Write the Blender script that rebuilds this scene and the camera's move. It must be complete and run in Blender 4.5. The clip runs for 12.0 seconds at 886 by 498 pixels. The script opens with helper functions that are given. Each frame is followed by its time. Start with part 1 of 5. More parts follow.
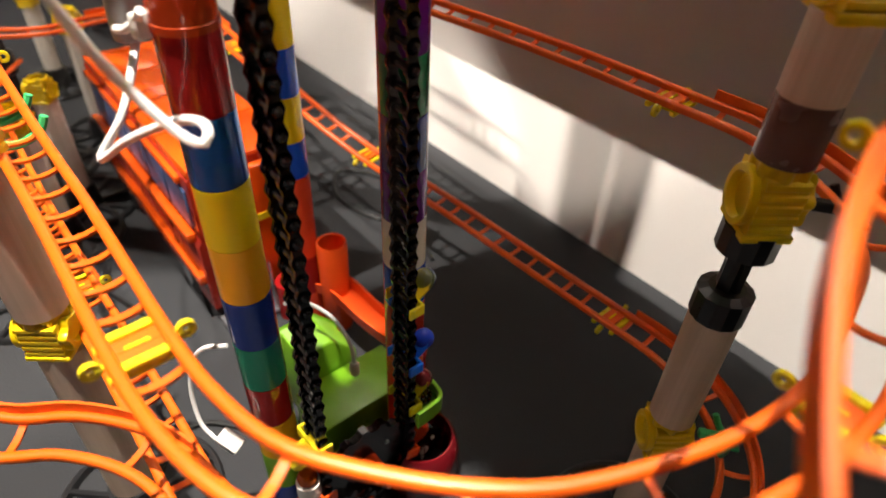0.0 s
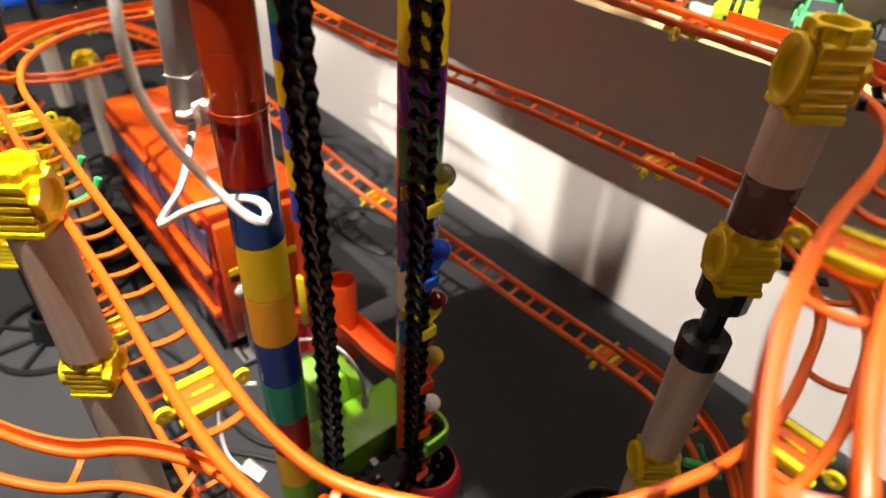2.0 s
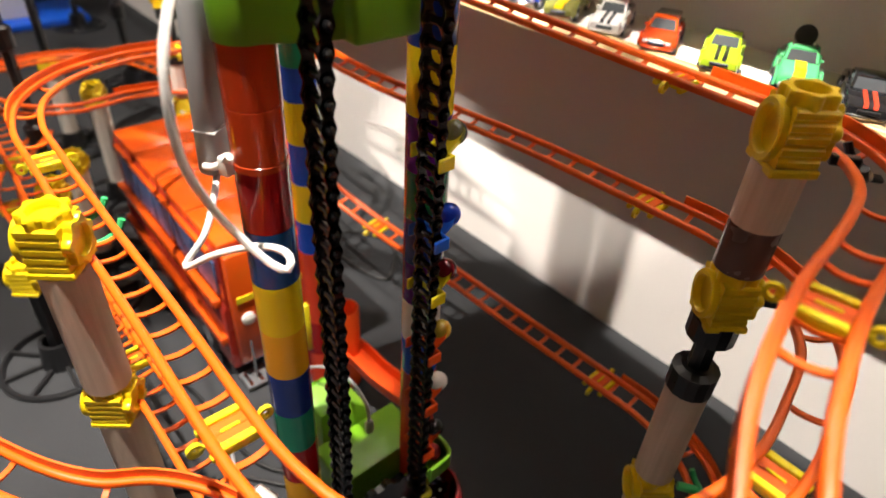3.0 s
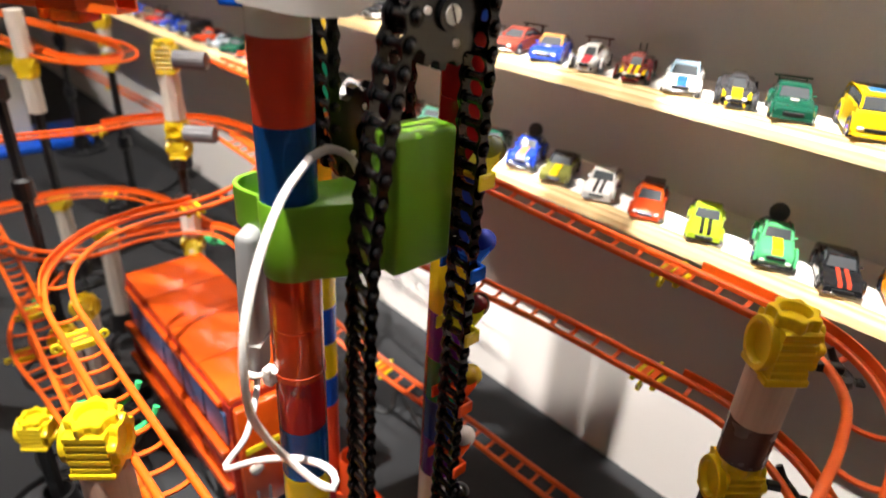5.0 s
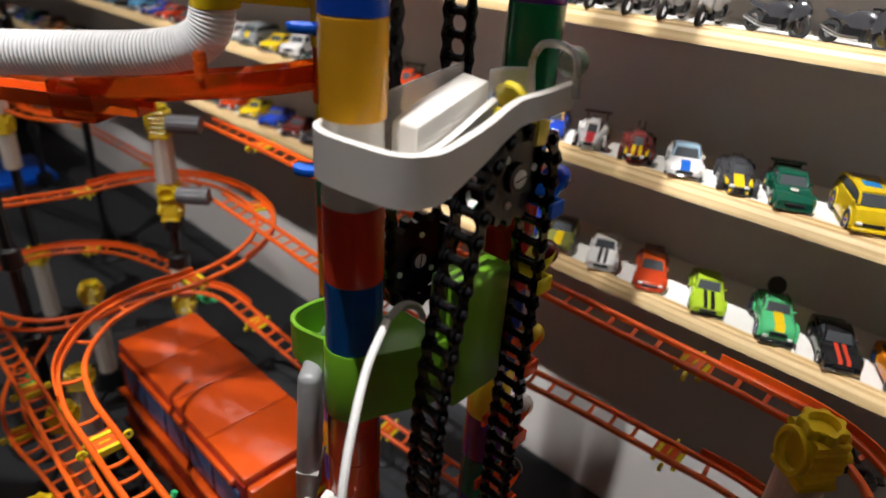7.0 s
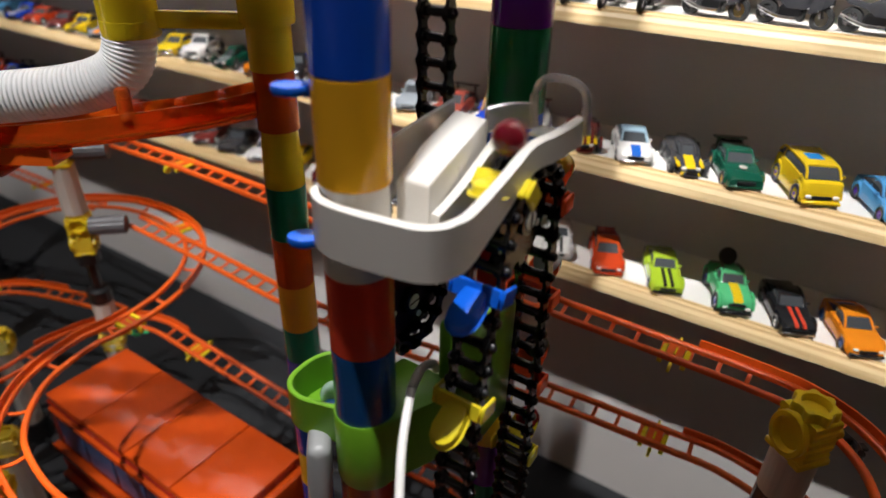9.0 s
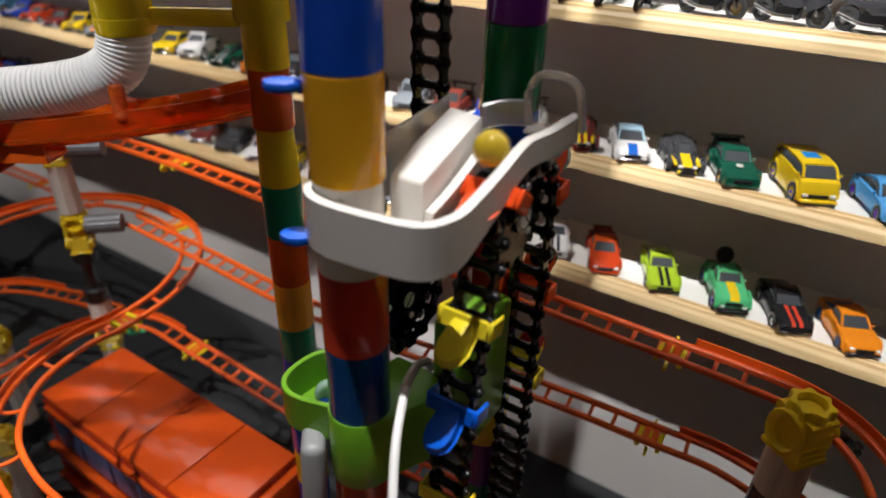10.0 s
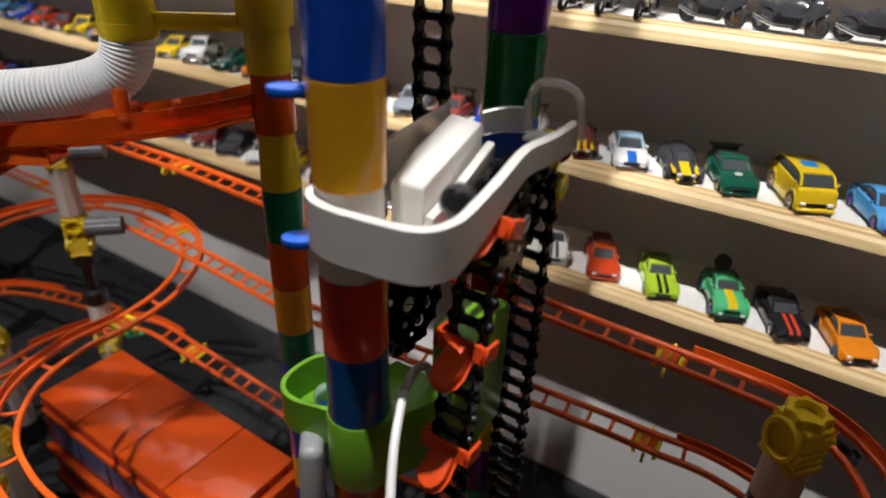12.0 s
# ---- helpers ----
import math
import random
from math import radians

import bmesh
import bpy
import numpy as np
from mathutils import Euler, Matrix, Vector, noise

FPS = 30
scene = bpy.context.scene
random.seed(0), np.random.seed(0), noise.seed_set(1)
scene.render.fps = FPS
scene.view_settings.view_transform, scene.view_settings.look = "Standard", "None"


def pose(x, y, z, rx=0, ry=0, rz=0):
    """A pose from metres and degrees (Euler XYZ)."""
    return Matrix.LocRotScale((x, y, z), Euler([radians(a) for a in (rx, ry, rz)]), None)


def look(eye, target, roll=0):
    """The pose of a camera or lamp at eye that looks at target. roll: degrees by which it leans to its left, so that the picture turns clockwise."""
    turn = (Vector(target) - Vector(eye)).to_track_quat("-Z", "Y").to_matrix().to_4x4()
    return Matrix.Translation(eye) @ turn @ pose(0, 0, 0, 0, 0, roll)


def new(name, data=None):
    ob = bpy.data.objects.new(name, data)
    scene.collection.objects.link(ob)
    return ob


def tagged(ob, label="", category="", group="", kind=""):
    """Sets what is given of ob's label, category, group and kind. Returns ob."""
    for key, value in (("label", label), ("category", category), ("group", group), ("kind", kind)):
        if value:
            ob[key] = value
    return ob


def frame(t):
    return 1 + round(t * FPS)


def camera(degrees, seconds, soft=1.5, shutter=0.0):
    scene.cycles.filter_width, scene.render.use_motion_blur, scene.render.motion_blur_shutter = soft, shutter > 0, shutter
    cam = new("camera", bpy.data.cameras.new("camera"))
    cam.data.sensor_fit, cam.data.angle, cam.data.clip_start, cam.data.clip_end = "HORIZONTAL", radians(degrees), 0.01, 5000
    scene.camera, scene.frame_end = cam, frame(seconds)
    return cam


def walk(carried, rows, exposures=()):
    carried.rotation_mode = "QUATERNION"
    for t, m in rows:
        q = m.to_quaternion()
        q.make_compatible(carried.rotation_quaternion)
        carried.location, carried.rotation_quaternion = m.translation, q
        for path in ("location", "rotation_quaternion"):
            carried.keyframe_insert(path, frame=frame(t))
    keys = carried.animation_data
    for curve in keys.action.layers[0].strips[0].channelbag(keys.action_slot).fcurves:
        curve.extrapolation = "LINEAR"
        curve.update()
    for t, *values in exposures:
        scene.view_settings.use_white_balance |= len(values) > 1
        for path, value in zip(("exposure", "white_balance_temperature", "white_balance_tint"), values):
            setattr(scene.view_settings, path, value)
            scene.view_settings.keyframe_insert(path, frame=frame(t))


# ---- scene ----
cam = camera(70.4, 12.0, soft=1.6, shutter=0.4)
cam.data.dof.use_dof, cam.data.dof.focus_distance, cam.data.dof.aperture_fstop = True, 0.39, 6.3
METRES, EYE, TILT, LEAN, TURN = 0.35, 0.53, -39.5, -2.0, 50.0
ROWS = [
    (0.0, 0.0, 0.0, 0.0, -0.0, 0.0, -0.0),
    (0.5, -0.0026, -0.0354, 0.0157, -0.26, 1.13, -0.19),
    (1.0, -0.0081, -0.0667, 0.0275, -0.48, 1.61, -0.13),
    (1.5, -0.0224, -0.0987, 0.0345, -0.77, 1.45, -0.02),
    (2.0, -0.0405, -0.1281, 0.0518, -0.87, 1.96, -0.18),
    (2.5, -0.0487, -0.1622, 0.0666, -1.11, 2.34, -0.15),
    (4.5, -0.1171, -0.3145, 0.2183, -2.63, 9.2, 0.48),
    (5.0, -0.142, -0.3226, 0.2795, -2.95, 11.28, 0.83),
    (5.5, -0.1616, -0.3437, 0.3266, -3.25, 13.56, 0.99),
    (6.0, -0.1931, -0.3595, 0.3794, -3.49, 14.65, 1.11),
    (6.5, -0.2311, -0.3858, 0.4212, -5.01, 12.83, 1.86),
    (7.0, -0.2983, -0.3918, 0.4851, -6.29, 11.53, 3.07),
    (7.5, -0.3753, -0.3468, 0.5734, -10.42, 8.4, 7.45),
    (9.5, -0.4114, -0.3322, 0.6303, -13.23, 7.64, 11.25),
    (10.0, -0.4053, -0.3301, 0.6263, -13.29, 7.57, 11.18),
    (10.5, -0.3983, -0.3252, 0.6301, -13.45, 7.58, 10.97),
    (11.0, -0.4018, -0.3286, 0.635, -13.26, 7.86, 10.79),
    (11.5, -0.4018, -0.3304, 0.6342, -13.39, 7.98, 10.64),
    (12.0, -0.4079, -0.3359, 0.6247, -13.45, 8.05, 10.68),
]
walk(cam, [(t, pose(0, 0, EYE, TILT, LEAN, TURN) @ pose(METRES * x, METRES * y, METRES * z, 90 + pitch, roll, yaw)) for t, x, y, z, yaw, pitch, roll in ROWS],
     [(0, 0.36, 6850, 10), (2.5, 0.4, 6800, 10), (5.0, 0.38, 6450, 10), (5.5, 0.18, 6400, 10), (6.3, -0.78, 6200, 10), (7.5, -1.14, 6100, 10), (12, -1.38, 6020, 10)])

# ---- light: ceiling spots along the shelf wall, added spots and a soft fill ----
world = bpy.data.worlds.new("room_air")
scene.world = world
world.use_nodes = True
world.node_tree.nodes["Background"].inputs[0].default_value = (1.0, 0.93, 0.86, 1)
world.node_tree.nodes["Background"].inputs[1].default_value = 0.175


def spot(name, eye, target, watts, degrees, blend=0.3, size=0.02, color=(1.0, 0.95, 0.89)):
    data = bpy.data.lights.new(name, "SPOT")
    data.energy, data.spot_size, data.spot_blend = watts, radians(degrees), blend
    data.shadow_soft_size, data.color = size, color
    ob = new(name, data)
    ob.matrix_basis = look(eye, target)
    return ob


LAMP_Z = 2.46
SPOTS = [  # eye, target, watts, beam, edge softness
    ((-0.18, -0.53, LAMP_Z), (-0.18, 0.59, 1.542), 900, 54, 0.02),
    ((-0.78, -0.53, LAMP_Z), (-0.78, 0.59, 1.525), 480, 54, 0.05),
    ((-1.45, -0.53, LAMP_Z), (-1.45, 0.59, 1.54), 360, 54, 0.06),
    ((-2.2, -0.53, LAMP_Z), (-2.2, 0.59, 1.54), 300, 54, 0.06),
    # beams added to brighten the near tower, left floor, right loop and hose
    ((-0.26, -0.08, LAMP_Z), (-0.35, -0.14, 0), 500, 19.5, 0.12),
    ((-0.95, -0.55, LAMP_Z), (-1.3, 0.05, 0), 230, 38, 0.12),
    ((0.25, -0.12, LAMP_Z), (0.09, 0.02, 0), 360, 13, 0.2),
    ((-0.72, -0.9, LAMP_Z), (-0.70, 0.075, 0.67), 420, 11, 0.3),
]
for eye, target, watts, degrees, blend in SPOTS:
    spot("spot_light", eye, target, watts, degrees, blend)
# soft fill added under the ceiling; no panel is known there
glow = bpy.data.lights.new("room_fill", "AREA")
glow.shape, glow.size, glow.size_y, glow.energy, glow.color = "RECTANGLE", 2.4, 0.6, 0.7, (1.0, 0.93, 0.84)
new("room_fill", glow).matrix_basis = pose(-0.6, -1.5, 2.47)
scene.view_settings.exposure = 0.0


# ---- materials ----
def nodes_of(name):
    m = bpy.data.materials.new(name)
    m.use_nodes = True
    return m, m.node_tree.nodes, m.node_tree.links, m.node_tree.nodes["Principled BSDF"]


def plastic(name, color, rough=0.28, clear=0.0, wear=0.12, scale=60.0, bump=0.05, coat=0.0):
    """Moulded plastic: slight mottling, handling marks in the gloss, fine relief; clear is how much light goes through."""
    m, n, l, b = nodes_of(name)
    co = n.new("ShaderNodeTexCoord")
    big, small = n.new("ShaderNodeTexNoise"), n.new("ShaderNodeTexNoise")
    big.inputs["Scale"].default_value, small.inputs["Scale"].default_value = scale, scale * 14
    mix, ramp = n.new("ShaderNodeMix"), n.new("ShaderNodeMapRange")
    mix.data_type, mix.blend_type = "RGBA", "MIX"
    mix.inputs[6].default_value = (*color, 1)
    mix.inputs[7].default_value = (*[c * (1 - wear) for c in color], 1)
    l.new(co.outputs["Object"], big.inputs["Vector"]), l.new(co.outputs["Object"], small.inputs["Vector"])
    l.new(big.outputs["Fac"], mix.inputs[0]), l.new(mix.outputs[2], b.inputs["Base Color"])
    ramp.inputs["To Min"].default_value, ramp.inputs["To Max"].default_value = rough * 0.75, rough * 1.35
    l.new(big.outputs["Fac"], ramp.inputs["Value"]), l.new(ramp.outputs[0], b.inputs["Roughness"])
    bp = n.new("ShaderNodeBump")
    bp.inputs["Strength"].default_value, bp.inputs["Distance"].default_value = bump, 0.0006
    l.new(small.outputs["Fac"], bp.inputs["Height"]), l.new(bp.outputs[0], b.inputs["Normal"])
    b.inputs["Transmission Weight"].default_value = clear
    b.inputs["IOR"].default_value = 1.47
    b.inputs["Coat Weight"].default_value = coat
    return m


def wood(name, light, dark, scale=9.0, axis=0):
    m, n, l, b = nodes_of(name)
    co, mp, no, rp = n.new("ShaderNodeTexCoord"), n.new("ShaderNodeMapping"), n.new("ShaderNodeTexNoise"), n.new("ShaderNodeValToRGB")
    stretch = [1, 1, 1]
    stretch[axis] = 0.04
    mp.inputs["Scale"].default_value = [s * scale * 20 for s in stretch]
    no.inputs["Scale"].default_value, no.inputs["Detail"].default_value, no.inputs["Distortion"].default_value = 1.0, 6, 0.6
    rp.color_ramp.elements[0].color, rp.color_ramp.elements[1].color = (*dark, 1), (*light, 1)
    rp.color_ramp.elements[0].position, rp.color_ramp.elements[1].position = 0.3, 0.62
    l.new(co.outputs["Object"], mp.inputs[0]), l.new(mp.outputs[0], no.inputs[0])
    l.new(no.outputs["Fac"], rp.inputs[0]), l.new(rp.outputs[0], b.inputs["Base Color"])
    bp = n.new("ShaderNodeBump")
    bp.inputs["Strength"].default_value, bp.inputs["Distance"].default_value = 0.25, 0.0008
    l.new(no.outputs["Fac"], bp.inputs["Height"]), l.new(bp.outputs[0], b.inputs["Normal"])
    b.inputs["Roughness"].default_value = 0.45
    return m


def matte(name, color, var=0.2, scale=4.0, fine=180.0, rough=0.8, bump=0.3, dist=0.001):
    m, n, l, b = nodes_of(name)
    co, a, f, mix = n.new("ShaderNodeTexCoord"), n.new("ShaderNodeTexNoise"), n.new("ShaderNodeTexNoise"), n.new("ShaderNodeMix")
    a.inputs["Scale"].default_value, f.inputs["Scale"].default_value = scale, fine
    a.inputs["Detail"].default_value = 6
    mix.data_type = "RGBA"
    mix.inputs[6].default_value = (*[c * (1 - var) for c in color], 1)
    mix.inputs[7].default_value = (*[min(1, c * (1 + var)) for c in color], 1)
    add = n.new("ShaderNodeMath")
    add.operation = "MULTIPLY_ADD"
    add.inputs[1].default_value, add.inputs[2].default_value = 0.4, 0.0
    l.new(co.outputs["Object"], a.inputs[0]), l.new(co.outputs["Object"], f.inputs[0])
    l.new(f.outputs["Fac"], add.inputs[0]), l.new(a.outputs["Fac"], add.inputs[2])
    l.new(add.outputs[0], mix.inputs[0]), l.new(mix.outputs[2], b.inputs["Base Color"])
    bp = n.new("ShaderNodeBump")
    bp.inputs["Strength"].default_value, bp.inputs["Distance"].default_value = bump, dist
    l.new(f.outputs["Fac"], bp.inputs["Height"]), l.new(bp.outputs[0], b.inputs["Normal"])
    b.inputs["Roughness"].default_value = rough
    return m


def metal(name, color, rough=0.3):
    m = plastic(name, color, rough)
    m.node_tree.nodes["Principled BSDF"].inputs["Metallic"].default_value = 1.0
    return m


M = {
    "orange_rail": plastic("orange_rail", (0.84, 0.122, 0.006), 0.34, 0.0, 0.2),
    # darker copy of orange_rail; the wall tracks' shade is put into its colour
    "shaded_rail": plastic("shaded_rail", (0.8, 0.11, 0.008), 0.32, 0.0, 0.2),
    "yellow": plastic("yellow_plastic", (0.8, 0.57, 0.008), 0.3),
    "lemon": plastic("lemon_plastic", (0.82, 0.66, 0.02), 0.25),
    "black": plastic("black_plastic", (0.012, 0.012, 0.013), 0.3, 0, 0.3, bump=0.1),
    "chain": plastic("chain_plastic", (0.006, 0.006, 0.0065), 0.2, 0, 0.3, bump=0.08),
    "beige": wood("beige_tube", (0.66, 0.51, 0.40), (0.56, 0.42, 0.31), 9, 2),
    "white_tube": plastic("white_tube", (0.72, 0.66, 0.58), 0.4),
    "brown": plastic("smoke_tube", (0.13, 0.075, 0.062), 0.25, 0.1),
    "grey_tube": plastic("grey_tube", (0.1, 0.095, 0.1), 0.45),
    "green_clip": plastic("green_clip", (0.04, 0.5, 0.16), 0.3),
    "lime": plastic("lime_plastic", (0.152, 0.36, 0.016), 0.3),
    "white": plastic("white_plastic", (0.78, 0.75, 0.7), 0.3, 0, 0.04),
    "frost": plastic("frosted_plastic", (0.9, 0.89, 0.88), 0.22, 0.75, 0.04),
    "silver": plastic("silver_case", (0.3, 0.3, 0.3), 0.4),
    "t_red": plastic("tube_red", (0.64, 0.05, 0.018), 0.16, 0.0, 0.06),
    "t_dkred": plastic("tube_dark_red", (0.36, 0.012, 0.012), 0.14, 0.2, 0.06),
    "t_clearred": plastic("tube_clear_red", (0.75, 0.09, 0.02), 0.1, 0.55, 0.05),
    "t_blue": plastic("tube_blue", (0.01, 0.07, 0.5), 0.14, 0.0, 0.06),
    "t_clearblue": plastic("tube_clear_blue", (0.02, 0.16, 0.5), 0.1, 0.6, 0.05),
    "t_navy": plastic("tube_navy", (0.012, 0.04, 0.24), 0.14, 0.15, 0.06),
    "t_amber": plastic("tube_amber", (0.85, 0.42, 0.015), 0.16, 0.1, 0.06),
    "t_yellow": plastic("tube_yellow", (0.8, 0.58, 0.01), 0.16, 0.0, 0.06),
    "t_green": plastic("tube_green", (0.01, 0.25, 0.14), 0.14, 0.1, 0.06),
    "t_dkgreen": plastic("tube_dark_green", (0.01, 0.2, 0.07), 0.14, 0.25, 0.06),
    "t_purple": plastic("tube_purple", (0.2, 0.02, 0.36), 0.1, 0.45, 0.06),
    "t_orange": plastic("tube_orange", (0.92, 0.17, 0.015), 0.1, 0.5, 0.06),
    "t_lime": plastic("tube_lime", (0.2, 0.45, 0.025), 0.16, 0.1, 0.06),
    "t_white": plastic("tube_white", (0.74, 0.71, 0.66), 0.22, 0.0, 0.04),
    "t_clearyellow": plastic("tube_clear_yellow", (0.95, 0.70, 0.015), 0.1, 0.3, 0.05),
    "clear_orange": plastic("clear_orange", (1.0, 0.2, 0.015), 0.05, 0.75, 0.05),
    "hose": plastic("hose_plastic", (0.9, 0.9, 0.9), 0.3, 0.2, 0.04),
    "cable": plastic("cable_white", (0.8, 0.78, 0.75), 0.4, 0, 0.05),
    "grey_cable": plastic("cable_grey", (0.35, 0.33, 0.31), 0.4, 0, 0.05),
    "black_cable": plastic("cable_black", (0.012, 0.012, 0.012), 0.4, 0, 0.1),
    "bus": plastic("bus_lacquer", (0.62, 0.075, 0.006), 0.18, 0, 0.12, 20, 0.02, 0.5),
    "bus_dark": plastic("bus_dark", (0.3, 0.02, 0.01), 0.25, 0, 0.15, 20),
    "decal": plastic("bus_sticker", (0.05, 0.1, 0.22), 0.3, 0, 0.6, 90),
    "chrome": metal("chrome", (0.75, 0.75, 0.76), 0.18),
    "tyre": matte("tyre_rubber", (0.02, 0.02, 0.02), 0.3, 60, 900, 0.6),
    "glass_dark": plastic("tinted_window", (0.055, 0.06, 0.065), 0.1),
    "wall": matte("painted_wall", (0.42, 0.38, 0.35), 0.05, 3, 300, 0.7, 0.15),
    "grey_wall": matte("grey_board", (0.60, 0.565, 0.535), 0.06, 3, 300, 0.7, 0.12),
    "floor": matte("dark_floor_cloth", (0.019, 0.0198, 0.022), 0.35, 3, 500, 0.9, 0.5),
    "shelf_top": matte("white_shelf_board", (0.8, 0.77, 0.72), 0.04, 5, 200, 0.5, 0.1),
    "pine": wood("pine_lip", (0.8, 0.61, 0.33), (0.64, 0.44, 0.2)),
    "ceiling": matte("ceiling_paint", (0.4, 0.37, 0.34), 0.04, 2, 200, 0.8, 0.1),
}


# ---- mesh helpers ----
def finish(bm, name, mat, smooth=True, sharp=38):
    me = bpy.data.meshes.new(name)
    bmesh.ops.recalc_face_normals(bm, faces=bm.faces)
    bm.to_mesh(me)
    bm.free()
    me.materials.append(M[mat] if isinstance(mat, str) else mat)
    if smooth:
        me.polygons.foreach_set("use_smooth", [True] * len(me.polygons))
        me.set_sharp_from_angle(angle=radians(sharp))
    return me


def part(name, bm, mat, parent=None, label="", m=None, smooth=True):
    ob = new(name, finish(bm, name, mat, smooth) if isinstance(bm, bmesh.types.BMesh) else bm)
    ob.parent = parent
    if m is not None:
        ob.matrix_basis = m
    return tagged(ob, label)


def thing(name, label, category, m=None, group="", kind=""):
    ob = new(name)
    ob.empty_display_size = 0.01
    if m is not None:
        ob.matrix_basis = m
    return tagged(ob, label, category, group, kind)


def box(bm, x0, x1, y0, y1, z0, z1, bevel=0.0, seg=2):
    vs = [bm.verts.new((x, y, z)) for x in (x0, x1) for y in (y0, y1) for z in (z0, z1)]
    fs = [bm.faces.new([vs[i] for i in q]) for q in ((0, 1, 3, 2), (4, 6, 7, 5), (0, 4, 5, 1), (2, 3, 7, 6), (0, 2, 6, 4), (1, 5, 7, 3))]
    if bevel:
        bmesh.ops.bevel(bm, geom=list({e for f in fs for e in f.edges}), offset=bevel, segments=seg, profile=0.5, affect="EDGES")
    return bm


def lathe(bm, prof, n=28, m=None, closed=False):
    """Turns a profile of (radius, height) about z."""
    rings = []
    for r, z in prof:
        rings.append([bm.verts.new((r * math.cos(2 * math.pi * i / n), r * math.sin(2 * math.pi * i / n), z)) for i in range(n)])
    pairs = list(zip(rings, rings[1:])) + ([(rings[-1], rings[0])] if closed else [])
    for a, b in pairs:
        for i in range(n):
            j = (i + 1) % n
            bm.faces.new((a[i], a[j], b[j], b[i]))
    if not closed:
        for ring, (r, _) in ((rings[0], prof[0]), (rings[-1], prof[-1])):
            bm.faces.new(ring)
    if m is not None:
        bmesh.ops.transform(bm, matrix=m, verts=[v for ring in rings for v in ring])
    return bm


def smooth_path(pts, step):
    """A rounded line through the points, at even steps."""
    P = [Vector(p) for p in pts]
    P = [2 * P[0] - P[1]] + P + [2 * P[-1] - P[-2]]
    fine = []
    for a, b, c, d in zip(P, P[1:], P[2:], P[3:]):
        for k in range(16):
            u = k / 16
            fine.append(0.5 * (2 * b + (c - a) * u + (2 * a - 5 * b + 4 * c - d) * u * u + (3 * b - a - 3 * c + d) * u ** 3))
    fine.append(P[-2])
    lens = [0.0]
    for a, b in zip(fine, fine[1:]):
        lens.append(lens[-1] + (b - a).length)
    n = max(2, round(lens[-1] / step))
    out, k = [], 0
    for i in range(n + 1):
        s = lens[-1] * i / n
        while k < len(lens) - 2 and lens[k + 1] < s:
            k += 1
        d = lens[k + 1] - lens[k]
        out.append(fine[k].lerp(fine[k + 1], (s - lens[k]) / d if d > 0 else 0))
    return out


def frames_of(path, up=Vector((0, 0, 1))):
    """At each point of a path: place, way ahead, side to the right and up."""
    out = []
    for i, p in enumerate(path):
        f = (path[min(i + 1, len(path) - 1)] - path[max(i - 1, 0)]).normalized()
        s = f.cross(up).normalized()
        out.append((p, f, s, s.cross(f)))
    return out


def sweep(bm, frames, section, caps=True):
    rings = [[bm.verts.new(p + s * a + u * b) for a, b in section] for p, f, s, u in frames]
    n = len(section)
    for r0, r1 in zip(rings, rings[1:]):
        for i in range(n):
            j = (i + 1) % n
            bm.faces.new((r0[i], r0[j], r1[j], r1[i]))
    if caps:
        bm.faces.new(rings[0]), bm.faces.new(rings[-1])
    return bm


def round_section(r, n=8, a0=0.0, b0=0.0):
    return [(a0 + r * math.cos(2 * math.pi * i / n), b0 + r * math.sin(2 * math.pi * i / n)) for i in range(n)]


def cord(bm, pts, r, step=0.006, n=8):
    path = smooth_path(pts, step)
    up = Vector((0.31, 0.17, 0.93)).normalized()
    return sweep(bm, frames_of(path, up), round_section(r, n))


def prism(bm, outline, z0, z1, m=None):
    """Extrudes an outline of (x, y) from z0 to z1."""
    lo, hi = [bm.verts.new((x, y, z0)) for x, y in outline], [bm.verts.new((x, y, z1)) for x, y in outline]
    n = len(outline)
    bm.faces.new(lo), bm.faces.new(hi)
    for i in range(n):
        j = (i + 1) % n
        bm.faces.new((lo[i], lo[j], hi[j], hi[i]))
    if m is not None:
        bmesh.ops.transform(bm, matrix=m, verts=lo + hi)
    return bm


# ---- the room ----
WALL_Y, SHELF_Y = 0.59, 0.475
X0, X1, Y0, TOP = -4.2, 2.4, -2.6, 2.5


def slab(name, mat, label, *dims):
    return tagged(part(name, box(bmesh.new(), *dims), mat, None, label, smooth=False), "", "", "", "structure")


slab("floor", "floor", "dark grey cloth-covered display floor", X0, X1, Y0, WALL_Y, -0.05, 0)
slab("wall_north", "grey_wall", "light painted display wall behind the shelves", X0, X1, WALL_Y, WALL_Y + 0.1, -0.05, TOP)
slab("wall_south", "wall", "plain painted room wall", X0, X1, Y0 - 0.1, Y0, -0.05, TOP)
slab("wall_west", "wall", "plain painted room wall", X0 - 0.1, X0, Y0 - 0.1, WALL_Y + 0.1, -0.05, TOP)
slab("wall_east", "wall", "plain painted room wall", X1, X1 + 0.1, Y0 - 0.1, WALL_Y + 0.1, -0.05, TOP)
slab("ceiling", "ceiling", "plain painted ceiling", X0 - 0.1, X1 + 0.1, Y0 - 0.1, WALL_Y + 0.1, TOP, TOP + 0.1)

SHELVES = (0.414, 0.541, 0.678, 0.815)


